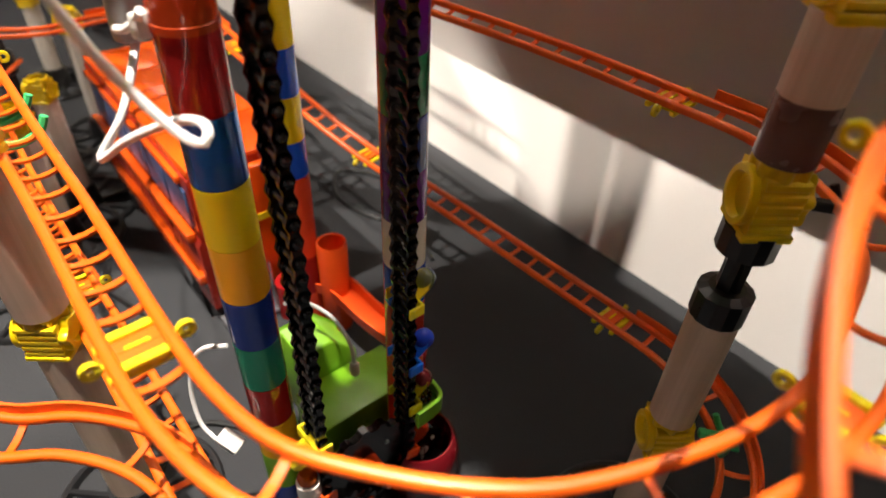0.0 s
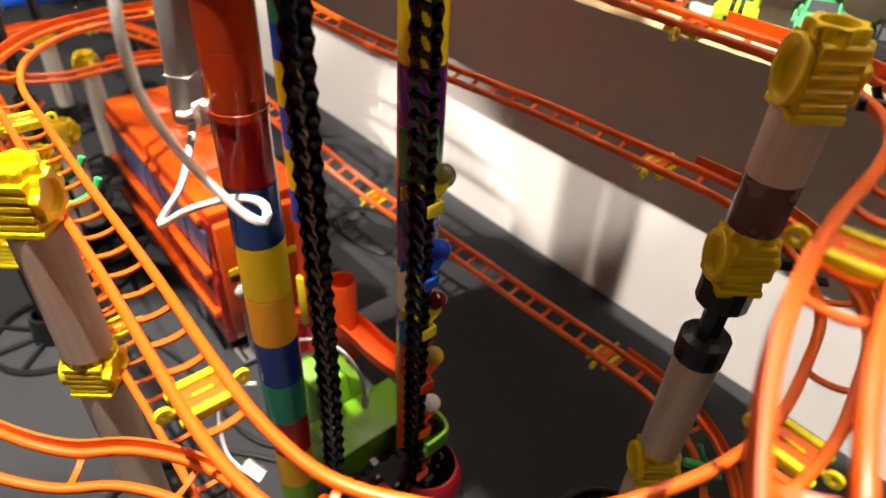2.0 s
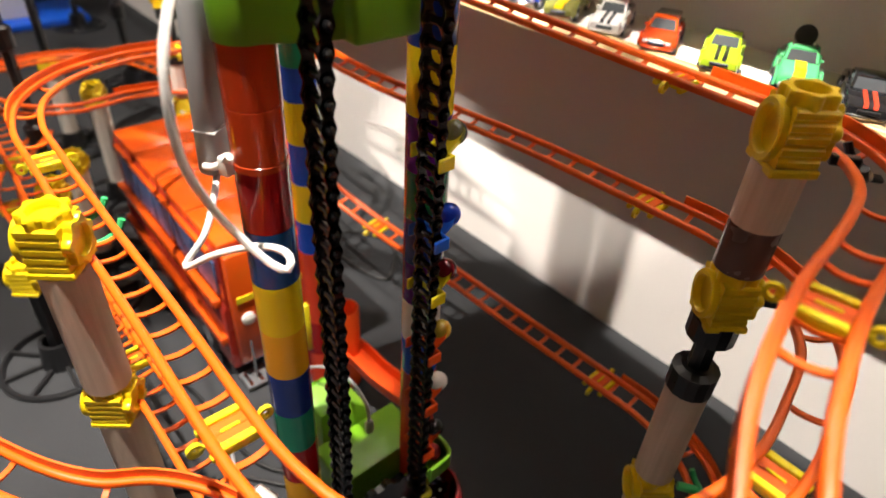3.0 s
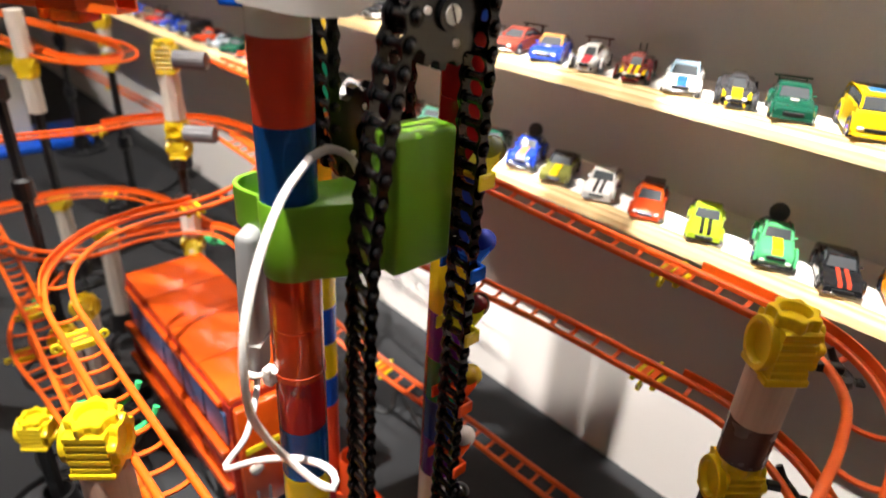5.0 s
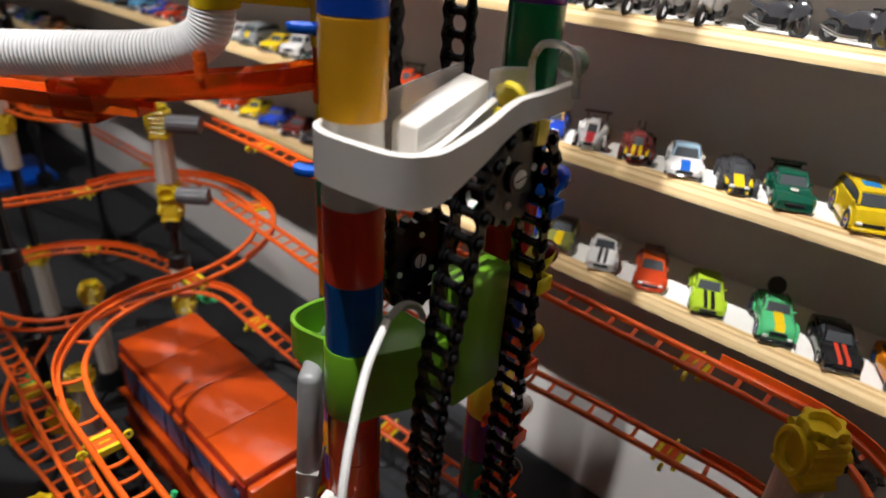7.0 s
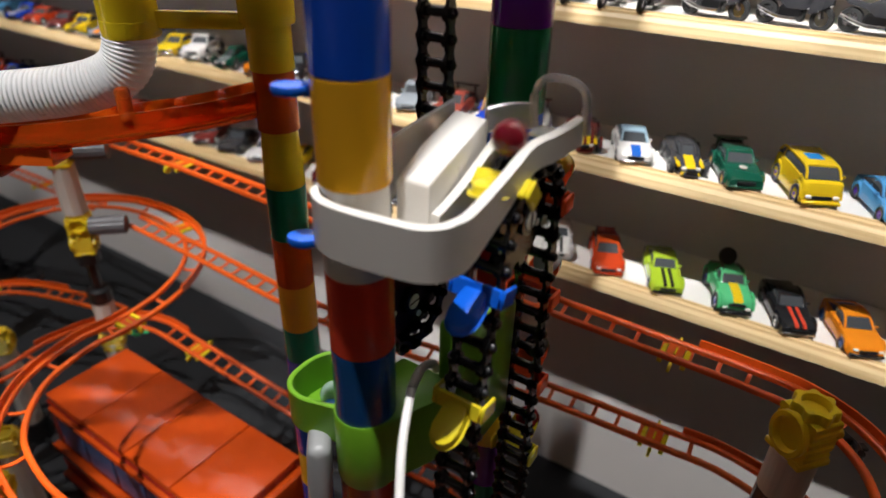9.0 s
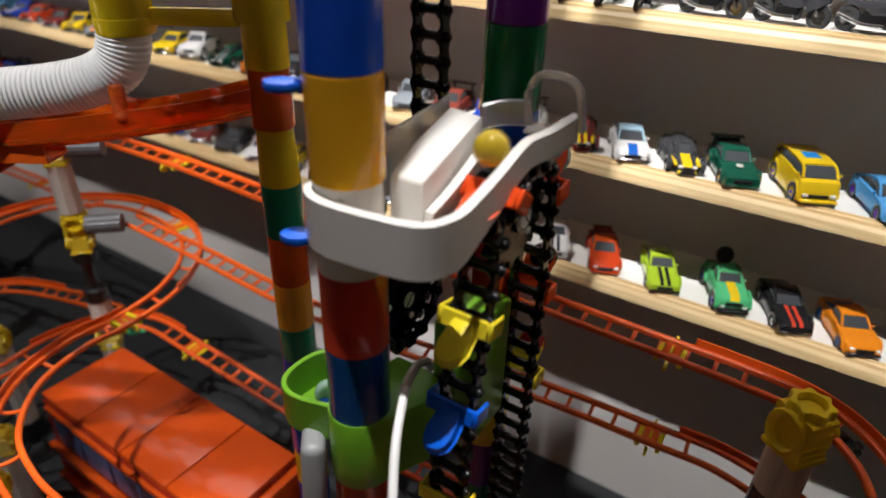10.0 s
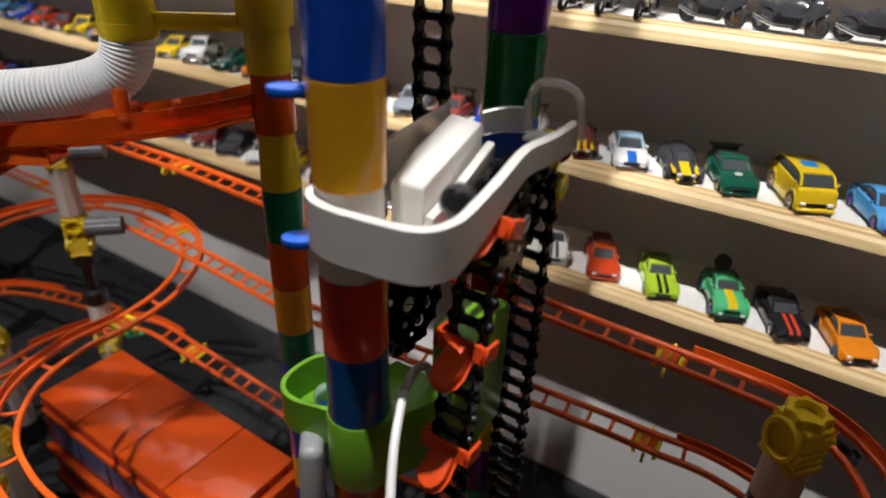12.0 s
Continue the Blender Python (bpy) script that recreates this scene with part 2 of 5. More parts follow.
def shelf(z):
    s = thing("shelf", "long white wall shelf with a grooved pine front lip", "shelf", pose(0, 0, z), "wall shelves")
    part("board", box(bmesh.new(), X0 + 0.3, 1.2, SHELF_Y + 0.014, WALL_Y - 0.001, -0.012, 0), "shelf_top", s, smooth=False)
    out = [(0, -0.012), (0.0145, -0.0135), (0.0145, 0.0015), (0.013, 0.0032), (0.0108, 0.0032), (0.0100, -0.0006), (0.0090, -0.0006), (0.0083, 0.0024), (0.0058, 0.0014), (0.0052, -0.0022), (0.0043, -0.0024), (0.0036, -0.0004), (0.0014, -0.004), (0.0002, -0.009)]
    bm = bmesh.new()
    ends = [[bm.verts.new((x, SHELF_Y + a, b)) for a, b in out] for x in (X0 + 0.3, 1.2)]
    for i in range(len(out)):
        j = (i + 1) % len(out)
        bm.faces.new((ends[0][i], ends[0][j], ends[1][j], ends[1][i]))
    bm.faces.new(ends[0]), bm.faces.new(ends[1])
    part("front_lip", bm, "pine", s, "grooved pine front lip", smooth=False)


for z in SHELVES:
    shelf(z)


# ---- marble tower tubes ----
R_TUBE = 0.0155


def tube_mesh(name, mat, h, taper=0.0, r=R_TUBE):
    """A hollow tube piece with a socket rim at its foot, a rounded top edge and a thin wall."""
    t = r - taper
    return finish(lathe(bmesh.new(), [(r * 0.988, 0.0), (r, 0.0005), (t, h - 0.0005), (t * 0.988, h), (t * 0.9, h), (r * 0.88, h * 0.5), (r * 0.88, 0.0)], 40, None, True), name, mat, True, 14)


def tower(name, label, x, y, pieces, lift=0.0):
    """pieces: (bottom, top, material, top taper)."""
    t = thing(name, label, "marble tower", pose(x, y, 0))
    made = {}
    low = min(q[0] for q in pieces)
    for z0, z1, mat, taper in pieces:
        z0, z1 = (0.0 if z0 == low else z0 + lift), z1 + lift
        key = (mat, round(z1 - z0, 4), taper)
        if key not in made:
            made[key] = tube_mesh("tube", mat, z1 - z0 - 0.0003, taper)
        part("tube", made[key], None, t, "", pose(0, 0, z0))
    return t


def stack(top, pitch, mats):
    return [(top - pitch * (i + 1), top - pitch * i, c if isinstance(c, str) else c[0], 0.0 if isinstance(c, str) else c[1]) for i, c in enumerate(mats)]


A_XY, B_XY, C_XY = (-0.293, 0.097), (-0.278, 0.21), (-0.475, 0.226)
tower("marble_tower", "tall tower of red, blue, yellow and green marble-run tubes", *A_XY,
      stack(1.288, 0.042, ["t_red", "t_blue", "t_amber", "t_green", "t_red", "t_yellow", "t_navy", "t_red", "t_amber", "t_blue", "t_green", "t_red"]) + stack(0.784, 0.042, ["t_yellow", "t_blue"]) + [(0.656, 0.700, "t_amber", 0)] + [(0.614, 0.656, "t_white", 0.0015)] + stack(0.614, 0.0422, ["t_red", "t_clearblue", "t_lime"]) +
      stack(0.487, 0.036, ["t_clearred", "t_clearred"]) + stack(0.415, 0.0415, ["t_dkred", "t_clearblue", "t_yellow", "t_amber", "t_navy", "t_green", "t_dkred", "t_amber", "t_lime", "t_navy"][:9] + ["t_navy"]), 0.008)
tower("marble_tower", "tall tower of purple, green and white marble-run tubes", *B_XY,
      stack(1.155, 0.045, ["t_green", "t_navy", "t_white", "t_red", "t_blue", "t_amber", "t_dkgreen", "t_purple"]) + stack(0.795, 0.045, ["t_purple", "t_purple"]) + stack(0.705, 0.043, ["t_dkgreen", "t_blue", "t_dkred", "t_dkred"]) + [(0.47, 0.533, "t_navy", 0), (0.4255, 0.47, "t_yellow", 0), (0.385, 0.4255, "t_purple", 0), (0.347, 0.385, "t_dkgreen", 0), (0.308, 0.347, "t_navy", 0), (0.269, 0.308, "t_purple", 0), (0.228, 0.269, "t_white", 0), (0.19, 0.228, "t_blue", 0)] + stack(0.19, 0.0625, ["t_red", "t_red"]), 0.006)
tower("marble_tower", "slim tower of yellow, green, orange and blue marble-run tubes", *C_XY,
      [(0.65, 0.694, "t_clearyellow", 0), (0.607, 0.65, "t_orange", 0.001)] + stack(0.607, 0.0445, [("t_yellow", 0.002), "t_green", "t_orange", "t_amber"]) + [(0.395, 0.429, "t_green", 0), (0.363, 0.395, "t_blue", 0), (0.321, 0.363, "t_yellow", 0), (0.278, 0.321, "t_blue", 0), (0.234, 0.278, "t_yellow", 0), (0.196, 0.234, "t_blue", 0)] + stack(0.196, 0.049, ["t_red", "t_red", "t_dkred", "t_red"]), 0.005)

# ---- chain lift ----
CX = -0.247
CHAIN = []


def chain_loop():
    """The chain's line in the plane x = CX, as (y, z): up the taut side, over the top wheel, down the slack side, round the foot."""
    pts = [(0.186, 0.075 + (0.634 - 0.075) * i / 60) for i in range(61)]
    pts += [(0.160 + 0.026 * math.cos(a), 0.634 + 0.026 * math.sin(a)) for a in [math.pi * i / 24 for i in range(1, 24)]]
    slack = smooth_path([(0.134, 0.634, 0), (0.1255, 0.60, 0), (0.1165, 0.55, 0), (0.111, 0.5, 0), (0.1095, 0.42, 0), (0.1095, 0.25, 0), (0.106, 0.075, 0)], 0.01)
    pts += [(p.x, p.y) for p in slack]
    pts += [(0.146 - 0.040 * math.cos(a), 0.075 - 0.040 * math.sin(a)) for a in [math.pi * i / 24 for i in range(1, 25)]]
    P = np.array(pts)
    d = np.concatenate([[0], np.cumsum(np.linalg.norm(np.diff(P, axis=0), axis=1))])
    return P, d


LOOP, LOOP_S = chain_loop()
LOOP_LEN = LOOP_S[-1]


def on_chain(s):
    """Pose of a link at s metres along the loop: its y axis ahead, z outwards."""
    s = s % LOOP_LEN
    a, b = [np.array([np.interp((s + e) % LOOP_LEN, LOOP_S, LOOP[:, k]) for k in (0, 1)]) for e in (-0.003, 0.003)]
    c = (a + b) / 2
    f = Vector((0, *(b - a))).normalized()
    x = Vector((-1, 0, 0))
    m = Matrix((x, f, x.cross(f))).transposed().to_4x4()
    m.translation = (CX, c[0], c[1])
    return m


SPEED = 0.0635
N_LINKS = round(LOOP_LEN / 0.0127)
PITCH = LOOP_LEN / N_LINKS


def link_mesh():
    """A chain link: two waisted side plates with pin heads, a thick roller and a thin cross bar."""
    bm = bmesh.new()
    e, r = 0.0062, 0.0047
    plate = [(-e + r * math.cos(a), r * math.sin(a)) for a in [math.pi * (0.3 + 1.4 * i / 8) for i in range(9)]] + [(0, -0.0027)]
    plate += [(e + r * math.cos(a), r * math.sin(a)) for a in [math.pi * (-0.7 + 1.4 * i / 8) for i in range(9)]] + [(0, 0.0027)]
    for s in (-1, 1):
        prism(bm, plate, -0.0011, 0.0011, Matrix(((0, 0, 1, s * 0.0083), (1, 0, 0, 0), (0, 1, 0, 0), (0, 0, 0, 1))))
        lathe(bm, [(0.0042, -0.0012), (0.0042, 0.0008), (0.003, 0.0012)], 12, pose(s * 0.0066, e, 0, 0, 90 * s))
        lathe(bm, [(0.0026, 0.0), (0.0024, 0.0022), (0.0013, 0.003)], 10, pose(s * 0.0092, -e, 0, 0, 90 * s))
        lathe(bm, [(0.0021, 0.0), (0.0019, 0.0018), (0.001, 0.0024)], 10, pose(s * 0.0092, e * 0.92, 0, 0, 90 * s))
    lathe(bm, [(0.0023, -0.0076), (0.0026, -0.006), (0.0026, 0.006), (0.0023, 0.0076)], 12, pose(0, -e, 0, 0, 90))
    return finish(bm, "link", "chain")


chain = thing("lift_chain", "black plastic roller chain of a marble lift", "chain")
link = link_mesh()
for i in range(N_LINKS):
    CHAIN.append((part("link", link, None, chain), i * PITCH))

CUP_COLORS = ["lemon", "blue_cup", "lemon", "red_cup", "red_cup", "red_cup", "lemon"]
CUP_GAPS = [0.060, 0.047, 0.059, 0.058, 0.06, 0.06, 0.06, 0.06, 0.06, 0.06, 0.06, 0.06, 0.06, 0.06]
M["blue_cup"] = plastic("blue_cup", (0.01, 0.12, 0.7), 0.22)
M["red_cup"] = plastic("red_cup", (0.8, 0.08, 0.012), 0.22)


def cup_mesh(mat):
    """A scoop on a clip: a flat rounded tongue that stands out from the chain, and two lugs that grip the link."""
    bm = bmesh.new()
    tongue = [(-0.005, 0.0), (0.005, 0.0), (0.0068, 0.007), (0.0074, 0.015), (0.0062, 0.0195), (0.0035, 0.0225), (0, 0.0235), (-0.0035, 0.0225), (-0.0062, 0.0195), (-0.0074, 0.015), (-0.0068, 0.007)]
    prism(bm, tongue, -0.0024, 0.0024, pose(0, -0.001, 0.004, 50))
    bmesh.ops.bevel(bm, geom=bm.edges[:], offset=0.0014, segments=2, profile=0.5, affect="EDGES")
    box(bm, -0.0125, 0.0125, -0.0048, 0.0048, 0.005, 0.0072, 0.0008, 1)
    for s in (-1, 1):
        box(bm, s * 0.0134 - 0.0011, s * 0.0134 + 0.0011, -0.0048, 0.0048, -0.0055, 0.0072, 0.0008, 1)
    return finish(bm, "cup", mat)


CUPS = []
cup_kinds = {}
at = 0.228 - 0.075
for i, c in enumerate(CUP_COLORS):
    if c not in cup_kinds:
        cup_kinds[c] = cup_mesh(c)
    ob = part("lift_cup", cup_kinds[c], None, None, {"lemon": "yellow", "blue_cup": "blue", "red_cup": "orange-red"}[c] + " plastic marble scoop clipped to the lift chain")
    tagged(ob, "", "scoop", "lift scoops")
    CUPS.append((ob, at))
    at -= CUP_GAPS[i] if i < len(CUP_GAPS) else 0.06

BALLS = []
for i, (name, col, clear) in enumerate((("green-grey", (0.25, 0.3, 0.26), 0.7), ("blue", (0.01, 0.05, 0.5), 0.1), ("dark red", (0.16, 0.008, 0.015), 0.3), ("yellow", (0.7, 0.5, 0.03), 0.4), ("white", (0.75, 0.72, 0.7), 0.1), ("black", (0.012, 0.012, 0.014), 0), ("dark red", (0.3, 0.02, 0.02), 0.2))):
    bm = bmesh.new()
    bmesh.ops.create_uvsphere(bm, u_segments=28, v_segments=16, radius=0.008)
    ob = part("marble", bm, plastic("marble_" + name, col, 0.06, clear), None, name + " marble riding on a lift scoop")
    tagged(ob, "", "marble", "lift marbles")
    BALLS.append((ob, i))


def toothed(bm, r, teeth, depth, z0, z1, m=None):
    out = []
    for i in range(teeth):
        a = 2 * math.pi * i / teeth
        w = math.pi / teeth
        out += [((r - depth) * math.cos(a - w * 0.6), (r - depth) * math.sin(a - w * 0.6)), (r * math.cos(a - w * 0.3), r * math.sin(a - w * 0.3)),
                (r * math.cos(a + w * 0.3), r * math.sin(a + w * 0.3)), ((r - depth) * math.cos(a + w * 0.6), (r - depth) * math.sin(a + w * 0.6))]
    return prism(bm, out, z0, z1, m)


def wheel(name, label, y, z, r, x=CX):
    g = thing(name, label, "gear", pose(x, y, z, 0, 90, 0))
    part("disc", toothed(bmesh.new(), r, 14, 0.004, -0.0035, 0.0035), "chain", g, smooth=False)
    part("hub", lathe(bmesh.new(), [(0.008, -0.006), (0.008, 0.006), (0.0045, 0.0062), (0.0045, -0.0062)], 20), "chain", g)
    part("axle", lathe(bmesh.new(), [(0.0048, -0.0065), (0.0048, 0.0068)], 16), "white", g, "pale axle end")
    part("slot", box(bmesh.new(), -0.0046, 0.0046, -0.0004, 0.0004, 0.0066, 0.0071), "brown", g)
    for k in range(3):
        part("pin", lathe(bmesh.new(), [(0.0019, -0.004), (0.0019, 0.0046)], 10, pose(r * 0.55 * math.cos(2.1 * k), r * 0.55 * math.sin(2.1 * k), 0)), "white", g, "small pale pin")
    return g


WHEELS = [(wheel("sprocket", "black toothed wheel at the head of the chain lift", 0.160, 0.634, 0.0265), 0.026), (wheel("sprocket", "black toothed wheel at the foot of the chain lift", 0.146, 0.075, 0.040), 0.041)]


# ---- coaster track ----
GAUGE = 0.0225


def tie_mesh(name, mat, w=GAUGE):
    bm = bmesh.new()
    path = [Vector((w / 2 * math.cos(a), 0, -0.0005 - 0.0045 * math.sin(a))) for a in [math.pi * i / 8 for i in range(9)]]
    sweep(bm, frames_of(path, Vector((0, 1, 0))), [(-0.0008, -0.0018), (0.0008, -0.0018), (0.0008, 0.0018), (-0.0008, 0.0018)])
    return finish(bm, name, mat, False)


TIES = {k: tie_mesh("tie", k) for k in ("orange_rail", "shaded_rail")}


def clip_meshes(high=True):
    bm = bmesh.new()
    for y in (-0.009, 0.009):
        if high:
            box(bm, -0.0088, 0.0088, y - 0.0022, y + 0.0022, -0.003, 0.0006, 0.0006, 1)
        box(bm, -0.0145, 0.0145, y - 0.002, y + 0.002, -0.0062, -0.0026, 0.0006, 1)
    box(bm, -0.009, 0.009, -0.009, 0.009, -0.0066, -0.005, 0.0006, 1)
    box(bm, -0.005, 0.005, -0.0009, 0.0009, -0.004, 0.0002, 0.0004, 1)
    for s in (-1, 1):
        lathe(bm, [(0.0042, -0.0012), (0.0042, 0.0012), (0.002, 0.0012), (0.002, -0.0012)], 14, pose(s * 0.0185, 0, -0.004, 90, 0, 0), True)
        box(bm, s * 0.0155 - 0.002, s * 0.0155 + 0.002, -0.0015, 0.0015, -0.0055, -0.0035, 0.0004, 1)
    return finish(bm, "clip", "lemon")


CLIP, CLIP_UNDER = clip_meshes(), clip_meshes(False)


def joint_mesh(mat):
    bm = bmesh.new()
    box(bm, -0.0098, 0.0098, -0.0066, 0.0066, -0.0034, -0.0008, 0.0005, 1)
    box(bm, -0.0118, 0.0118, -0.0012, 0.0012, -0.0036, -0.0004, 0.0004, 1)
    return finish(bm, "joint_plate", mat)


JOINTS = {k: joint_mesh(k) for k in ("orange_rail", "shaded_rail")}


def track(label, pts, mat="orange_rail", joints=(), walls=(), step=0.0215):
    """Two rails with cross ties; joints: stations in metres where a yellow clip joins two lengths; walls: (from, to, side) stretches of a raised outer guard."""
    t = thing("coaster_track", label, "toy track", None, "coaster tracks")
    path = smooth_path(pts, 0.007)
    fr = frames_of(path)
    sec = [(-0.0024, -0.0022), (0.0024, -0.0022), (0.0027, 0.001), (0.0021, 0.002), (0.0009, 0.0025), (-0.0009, 0.0025), (-0.0021, 0.002), (-0.0027, 0.001)]
    for side in (-1, 1):
        part("rail", sweep(bmesh.new(), fr, [(a + side * GAUGE / 2, b) for a, b in sec]), mat, t)
    length = sum((b - a).length for a, b in zip(path, path[1:]))
    one = length / (len(path) - 1)

    def spot_at(s):
        k = min(int(s / one), len(fr) - 2)
        p = fr[k][0].lerp(fr[k + 1][0], s / one - k)
        _, f, sd, u = fr[k]
        m = Matrix((sd, f, u)).transposed().to_4x4()
        m.translation = p
        return m
    gap = 0
    for i in range(1, int(length / step)):
        k = min(int(i * step / one), len(fr) - 4)
        bend = fr[max(k - 3, 0)][1].angle(fr[min(k + 3, len(fr) - 1)][1])
        gap += 1
        if bend > 0.13 and gap < 3:  # the curved lengths have fewer ties
            continue
        gap = 0
        part("tie", TIES[mat], None, t, "", spot_at(i * step))
    for s in joints:
        wall_side = spot_at(min(max(s, 0.02), length - 0.02)).translation.y > 0.3
        part("clip", CLIP_UNDER if wall_side else CLIP, None, t, "yellow joining clip with two eyelets", spot_at(min(max(s, 0.02), length - 0.02)))
        m = spot_at(min(max(s, 0.02), length - 0.02))
        part("joint_plate", JOINTS[mat], None, t, "orange end plate of two joined lengths", m)
    for s0, s1, side in walls:
        part("guard", sweep(bmesh.new(), fr[int(s0 / one):int(s1 / one) + 1], [(side * GAUGE / 2 + side * 0.0022 - 0.0008, -0.002), (side * GAUGE / 2 + side * 0.0022 + 0.0008, -0.002), (side * GAUGE / 2 + side * 0.0024 + 0.0008, 0.0085), (side * GAUGE / 2 + side * 0.0024 - 0.0008, 0.0085)]), mat, t)
    return t


def station(pts, place):
    """Metres along a track's line to the point nearest to a place."""
    p = smooth_path(pts, 0.007)
    q = Vector(place)
    k = min(range(len(p)), key=lambda i: (p[i] - q).length)
    return sum((b - a).length for a, b in zip(p[:k], p[1:k + 1]))


T_TOP = [(-0.905, 0.335, 0.475), (-0.75, 0.343, 0.472), (-0.5, 0.343, 0.465), (-0.3, 0.345, 0.459), (-0.185, 0.348, 0.455), (-0.13, 0.3475, 0.454), (-0.095, 0.343, 0.454), (-0.064, 0.328, 0.453), (-0.041, 0.297, 0.453), (-0.030, 0.25, 0.455), (-0.025, 0.20, 0.455), (-0.018, 0.16, 0.455), (-0.007, 0.119, 0.453), (0.010, 0.087, 0.441), (0.034, 0.06, 0.42), (0.07, 0.035, 0.40)]
T_MID = [(-0.884, 0.326, 0.37), (-0.74, 0.328, 0.362), (-0.58, 0.324, 0.357), (-0.45, 0.33, 0.356), (-0.3, 0.349, 0.356), (-0.185, 0.355, 0.356), (-0.125, 0.357, 0.355), (-0.07, 0.338, 0.354), (-0.032, 0.3, 0.352), (-0.017, 0.25, 0.35), (-0.011, 0.205, 0.347), (-0.018, 0.158, 0.345), (-0.039, 0.107, 0.343), (-0.062, 0.075, 0.343), (-0.092, 0.048, 0.343), (-0.1185, 0.031, 0.343), (-0.148, 0.023, 0.343), (-0.192, 0.02, 0.343),
         (-0.3, 0.022, 0.344), (-0.405, 0.022, 0.345), (-0.53, 0.024, 0.345), (-0.595, 0.027, 0.345), (-0.655, 0.045, 0.345), (-0.704, 0.09, 0.345), (-0.724, 0.15, 0.345), (-0.72, 0.2, 0.346), (-0.726, 0.262, 0.35), (-0.755, 0.318, 0.355), (-0.80, 0.352, 0.359), (-0.865, 0.367, 0.361), (-0.945, 0.358, 0.362), (-1.008, 0.317, 0.362), (-1.034, 0.255, 0.362), (-1.031, 0.187, 0.362), (-1.043, 0.108, 0.363), (-1.06, 0.02, 0.364), (-1.09, -0.1, 0.366)]
T_LOW = [(-1.15, 0.0, 0.225), (-0.98, 0.05, 0.222), (-0.925, 0.12, 0.22), (-0.93, 0.2, 0.22), (-0.91, 0.27, 0.22), (-0.86, 0.305, 0.22), (-0.775, 0.312, 0.21), (-0.612, 0.325, 0.18), (-0.515, 0.345, 0.155), (-0.393, 0.357, 0.15), (-0.29, 0.36, 0.15), (-0.19, 0.364, 0.15), (-0.13, 0.364, 0.15), (-0.075, 0.346, 0.15), (-0.037, 0.305, 0.15), (-0.025, 0.25, 0.148), (-0.04, 0.18, 0.145)]
T_SIDE = [(-1.3, 0.04, 0.22), (-1.04, 0.037, 0.215), (-0.826, 0.031, 0.212), (-0.6, 0.022, 0.212), (-0.418, 0.02, 0.212), (-0.327, 0.021, 0.212), (-0.2, 0.02, 0.21)]
T_NEAR = [(-0.36, -0.10, 0.26), (-0.305, -0.07, 0.255), (-0.276, -0.045, 0.25), (-0.257, -0.019, 0.25), (-0.233, 0.001, 0.25), (-0.207, 0.013, 0.25), (-0.17, 0.02, 0.25), (-0.12, 0.03, 0.245)]
T_FAR = [(-2.7, 0.45, 0.21), (-2.2, 0.45, 0.218), (-1.8, 0.45, 0.23), (-1.45, 0.45, 0.242), (-1.2, 0.445, 0.25)]
T_RING = [(-1.75, 0.17, 0.45), (-1.45, 0.25, 0.445), (-1.25, 0.31, 0.44), (-1.16, 0.30, 0.435), (-1.15, 0.25, 0.432), (-1.22, 0.2, 0.43), (-1.4, 0.17, 0.43), (-1.7, 0.1, 0.43)]
T_CURL = [(-1.0, 0.09, 0.165), (-0.943, 0.048, 0.163), (-0.884, 0.018, 0.16), (-0.817, 0.008, 0.158), (-0.731, 0.016, 0.155), (-0.646, 0.022, 0.15), (-0.5, 0.03, 0.145)]
T_BACK = [(-1.25, -0.05, 0.2), (-1.2, 0.06, 0.2), (-1.2, 0.17, 0.2), (-1.14, 0.256, 0.2), (-1.024, 0.298, 0.2), (-0.95, 0.31, 0.2)]

track("orange toy coaster track along the wall, turning at a post", T_TOP, "shaded_rail", [station(T_TOP, (-0.185, 0.346, 0.455)), station(T_TOP, (-0.0235, 0.184, 0.455)), station(T_TOP, (-0.78, 0.343, 0.472))], [(station(T_TOP, (-0.17, 0.35, 0.455)), station(T_TOP, (-0.04, 0.26, 0.45)), -1), (station(T_TOP, (-0.019, 0.165, 0.455)), station(T_TOP, (0.034, 0.06, 0.42)), 1)])
track("long orange toy coaster track with two wide turns", T_MID, "orange_rail", [station(T_MID, p) for p in ((-0.185, 0.355, 0.356), (-0.018, 0.205, 0.347), (-0.196, 0.022, 0.343), (-0.53, 0.024, 0.345), (-0.735, 0.2, 0.345), (-1.031, 0.195, 0.362), (-0.835, 0.362, 0.36))], [(station(T_MID, (-0.165, 0.355, 0.356)), station(T_MID, (-0.02, 0.22, 0.35)), -1), (station(T_MID, (-0.6, 0.03, 0.345)), station(T_MID, (-0.72, 0.21, 0.348)), -1), (station(T_MID, (-0.728, 0.268, 0.352)), station(T_MID, (-1.032, 0.205, 0.362)), 1)])
track("low orange toy coaster track close to the wall", T_LOW, "shaded_rail", [station(T_LOW, p) for p in ((-0.19, 0.364, 0.15), (-0.52, 0.345, 0.155), (-0.775, 0.312, 0.21))], [(station(T_LOW, (-0.17, 0.364, 0.15)), station(T_LOW, (-0.04, 0.3, 0.15)), -1), (station(T_LOW, (-0.93, 0.19, 0.22)), station(T_LOW, (-0.8, 0.312, 0.213)), -1)])
track("straight orange toy coaster track below another", T_SIDE, "orange_rail", [station(T_SIDE, (-0.826, 0.03, 0.212)), station(T_SIDE, (-0.42, 0.02, 0.212))])
track("curved orange toy coaster track", T_NEAR, "orange_rail", [], [(0, 0.2, -1)])
track("orange toy coaster track sloping along the wall", T_FAR, "shaded_rail", [0.9, 1.3])
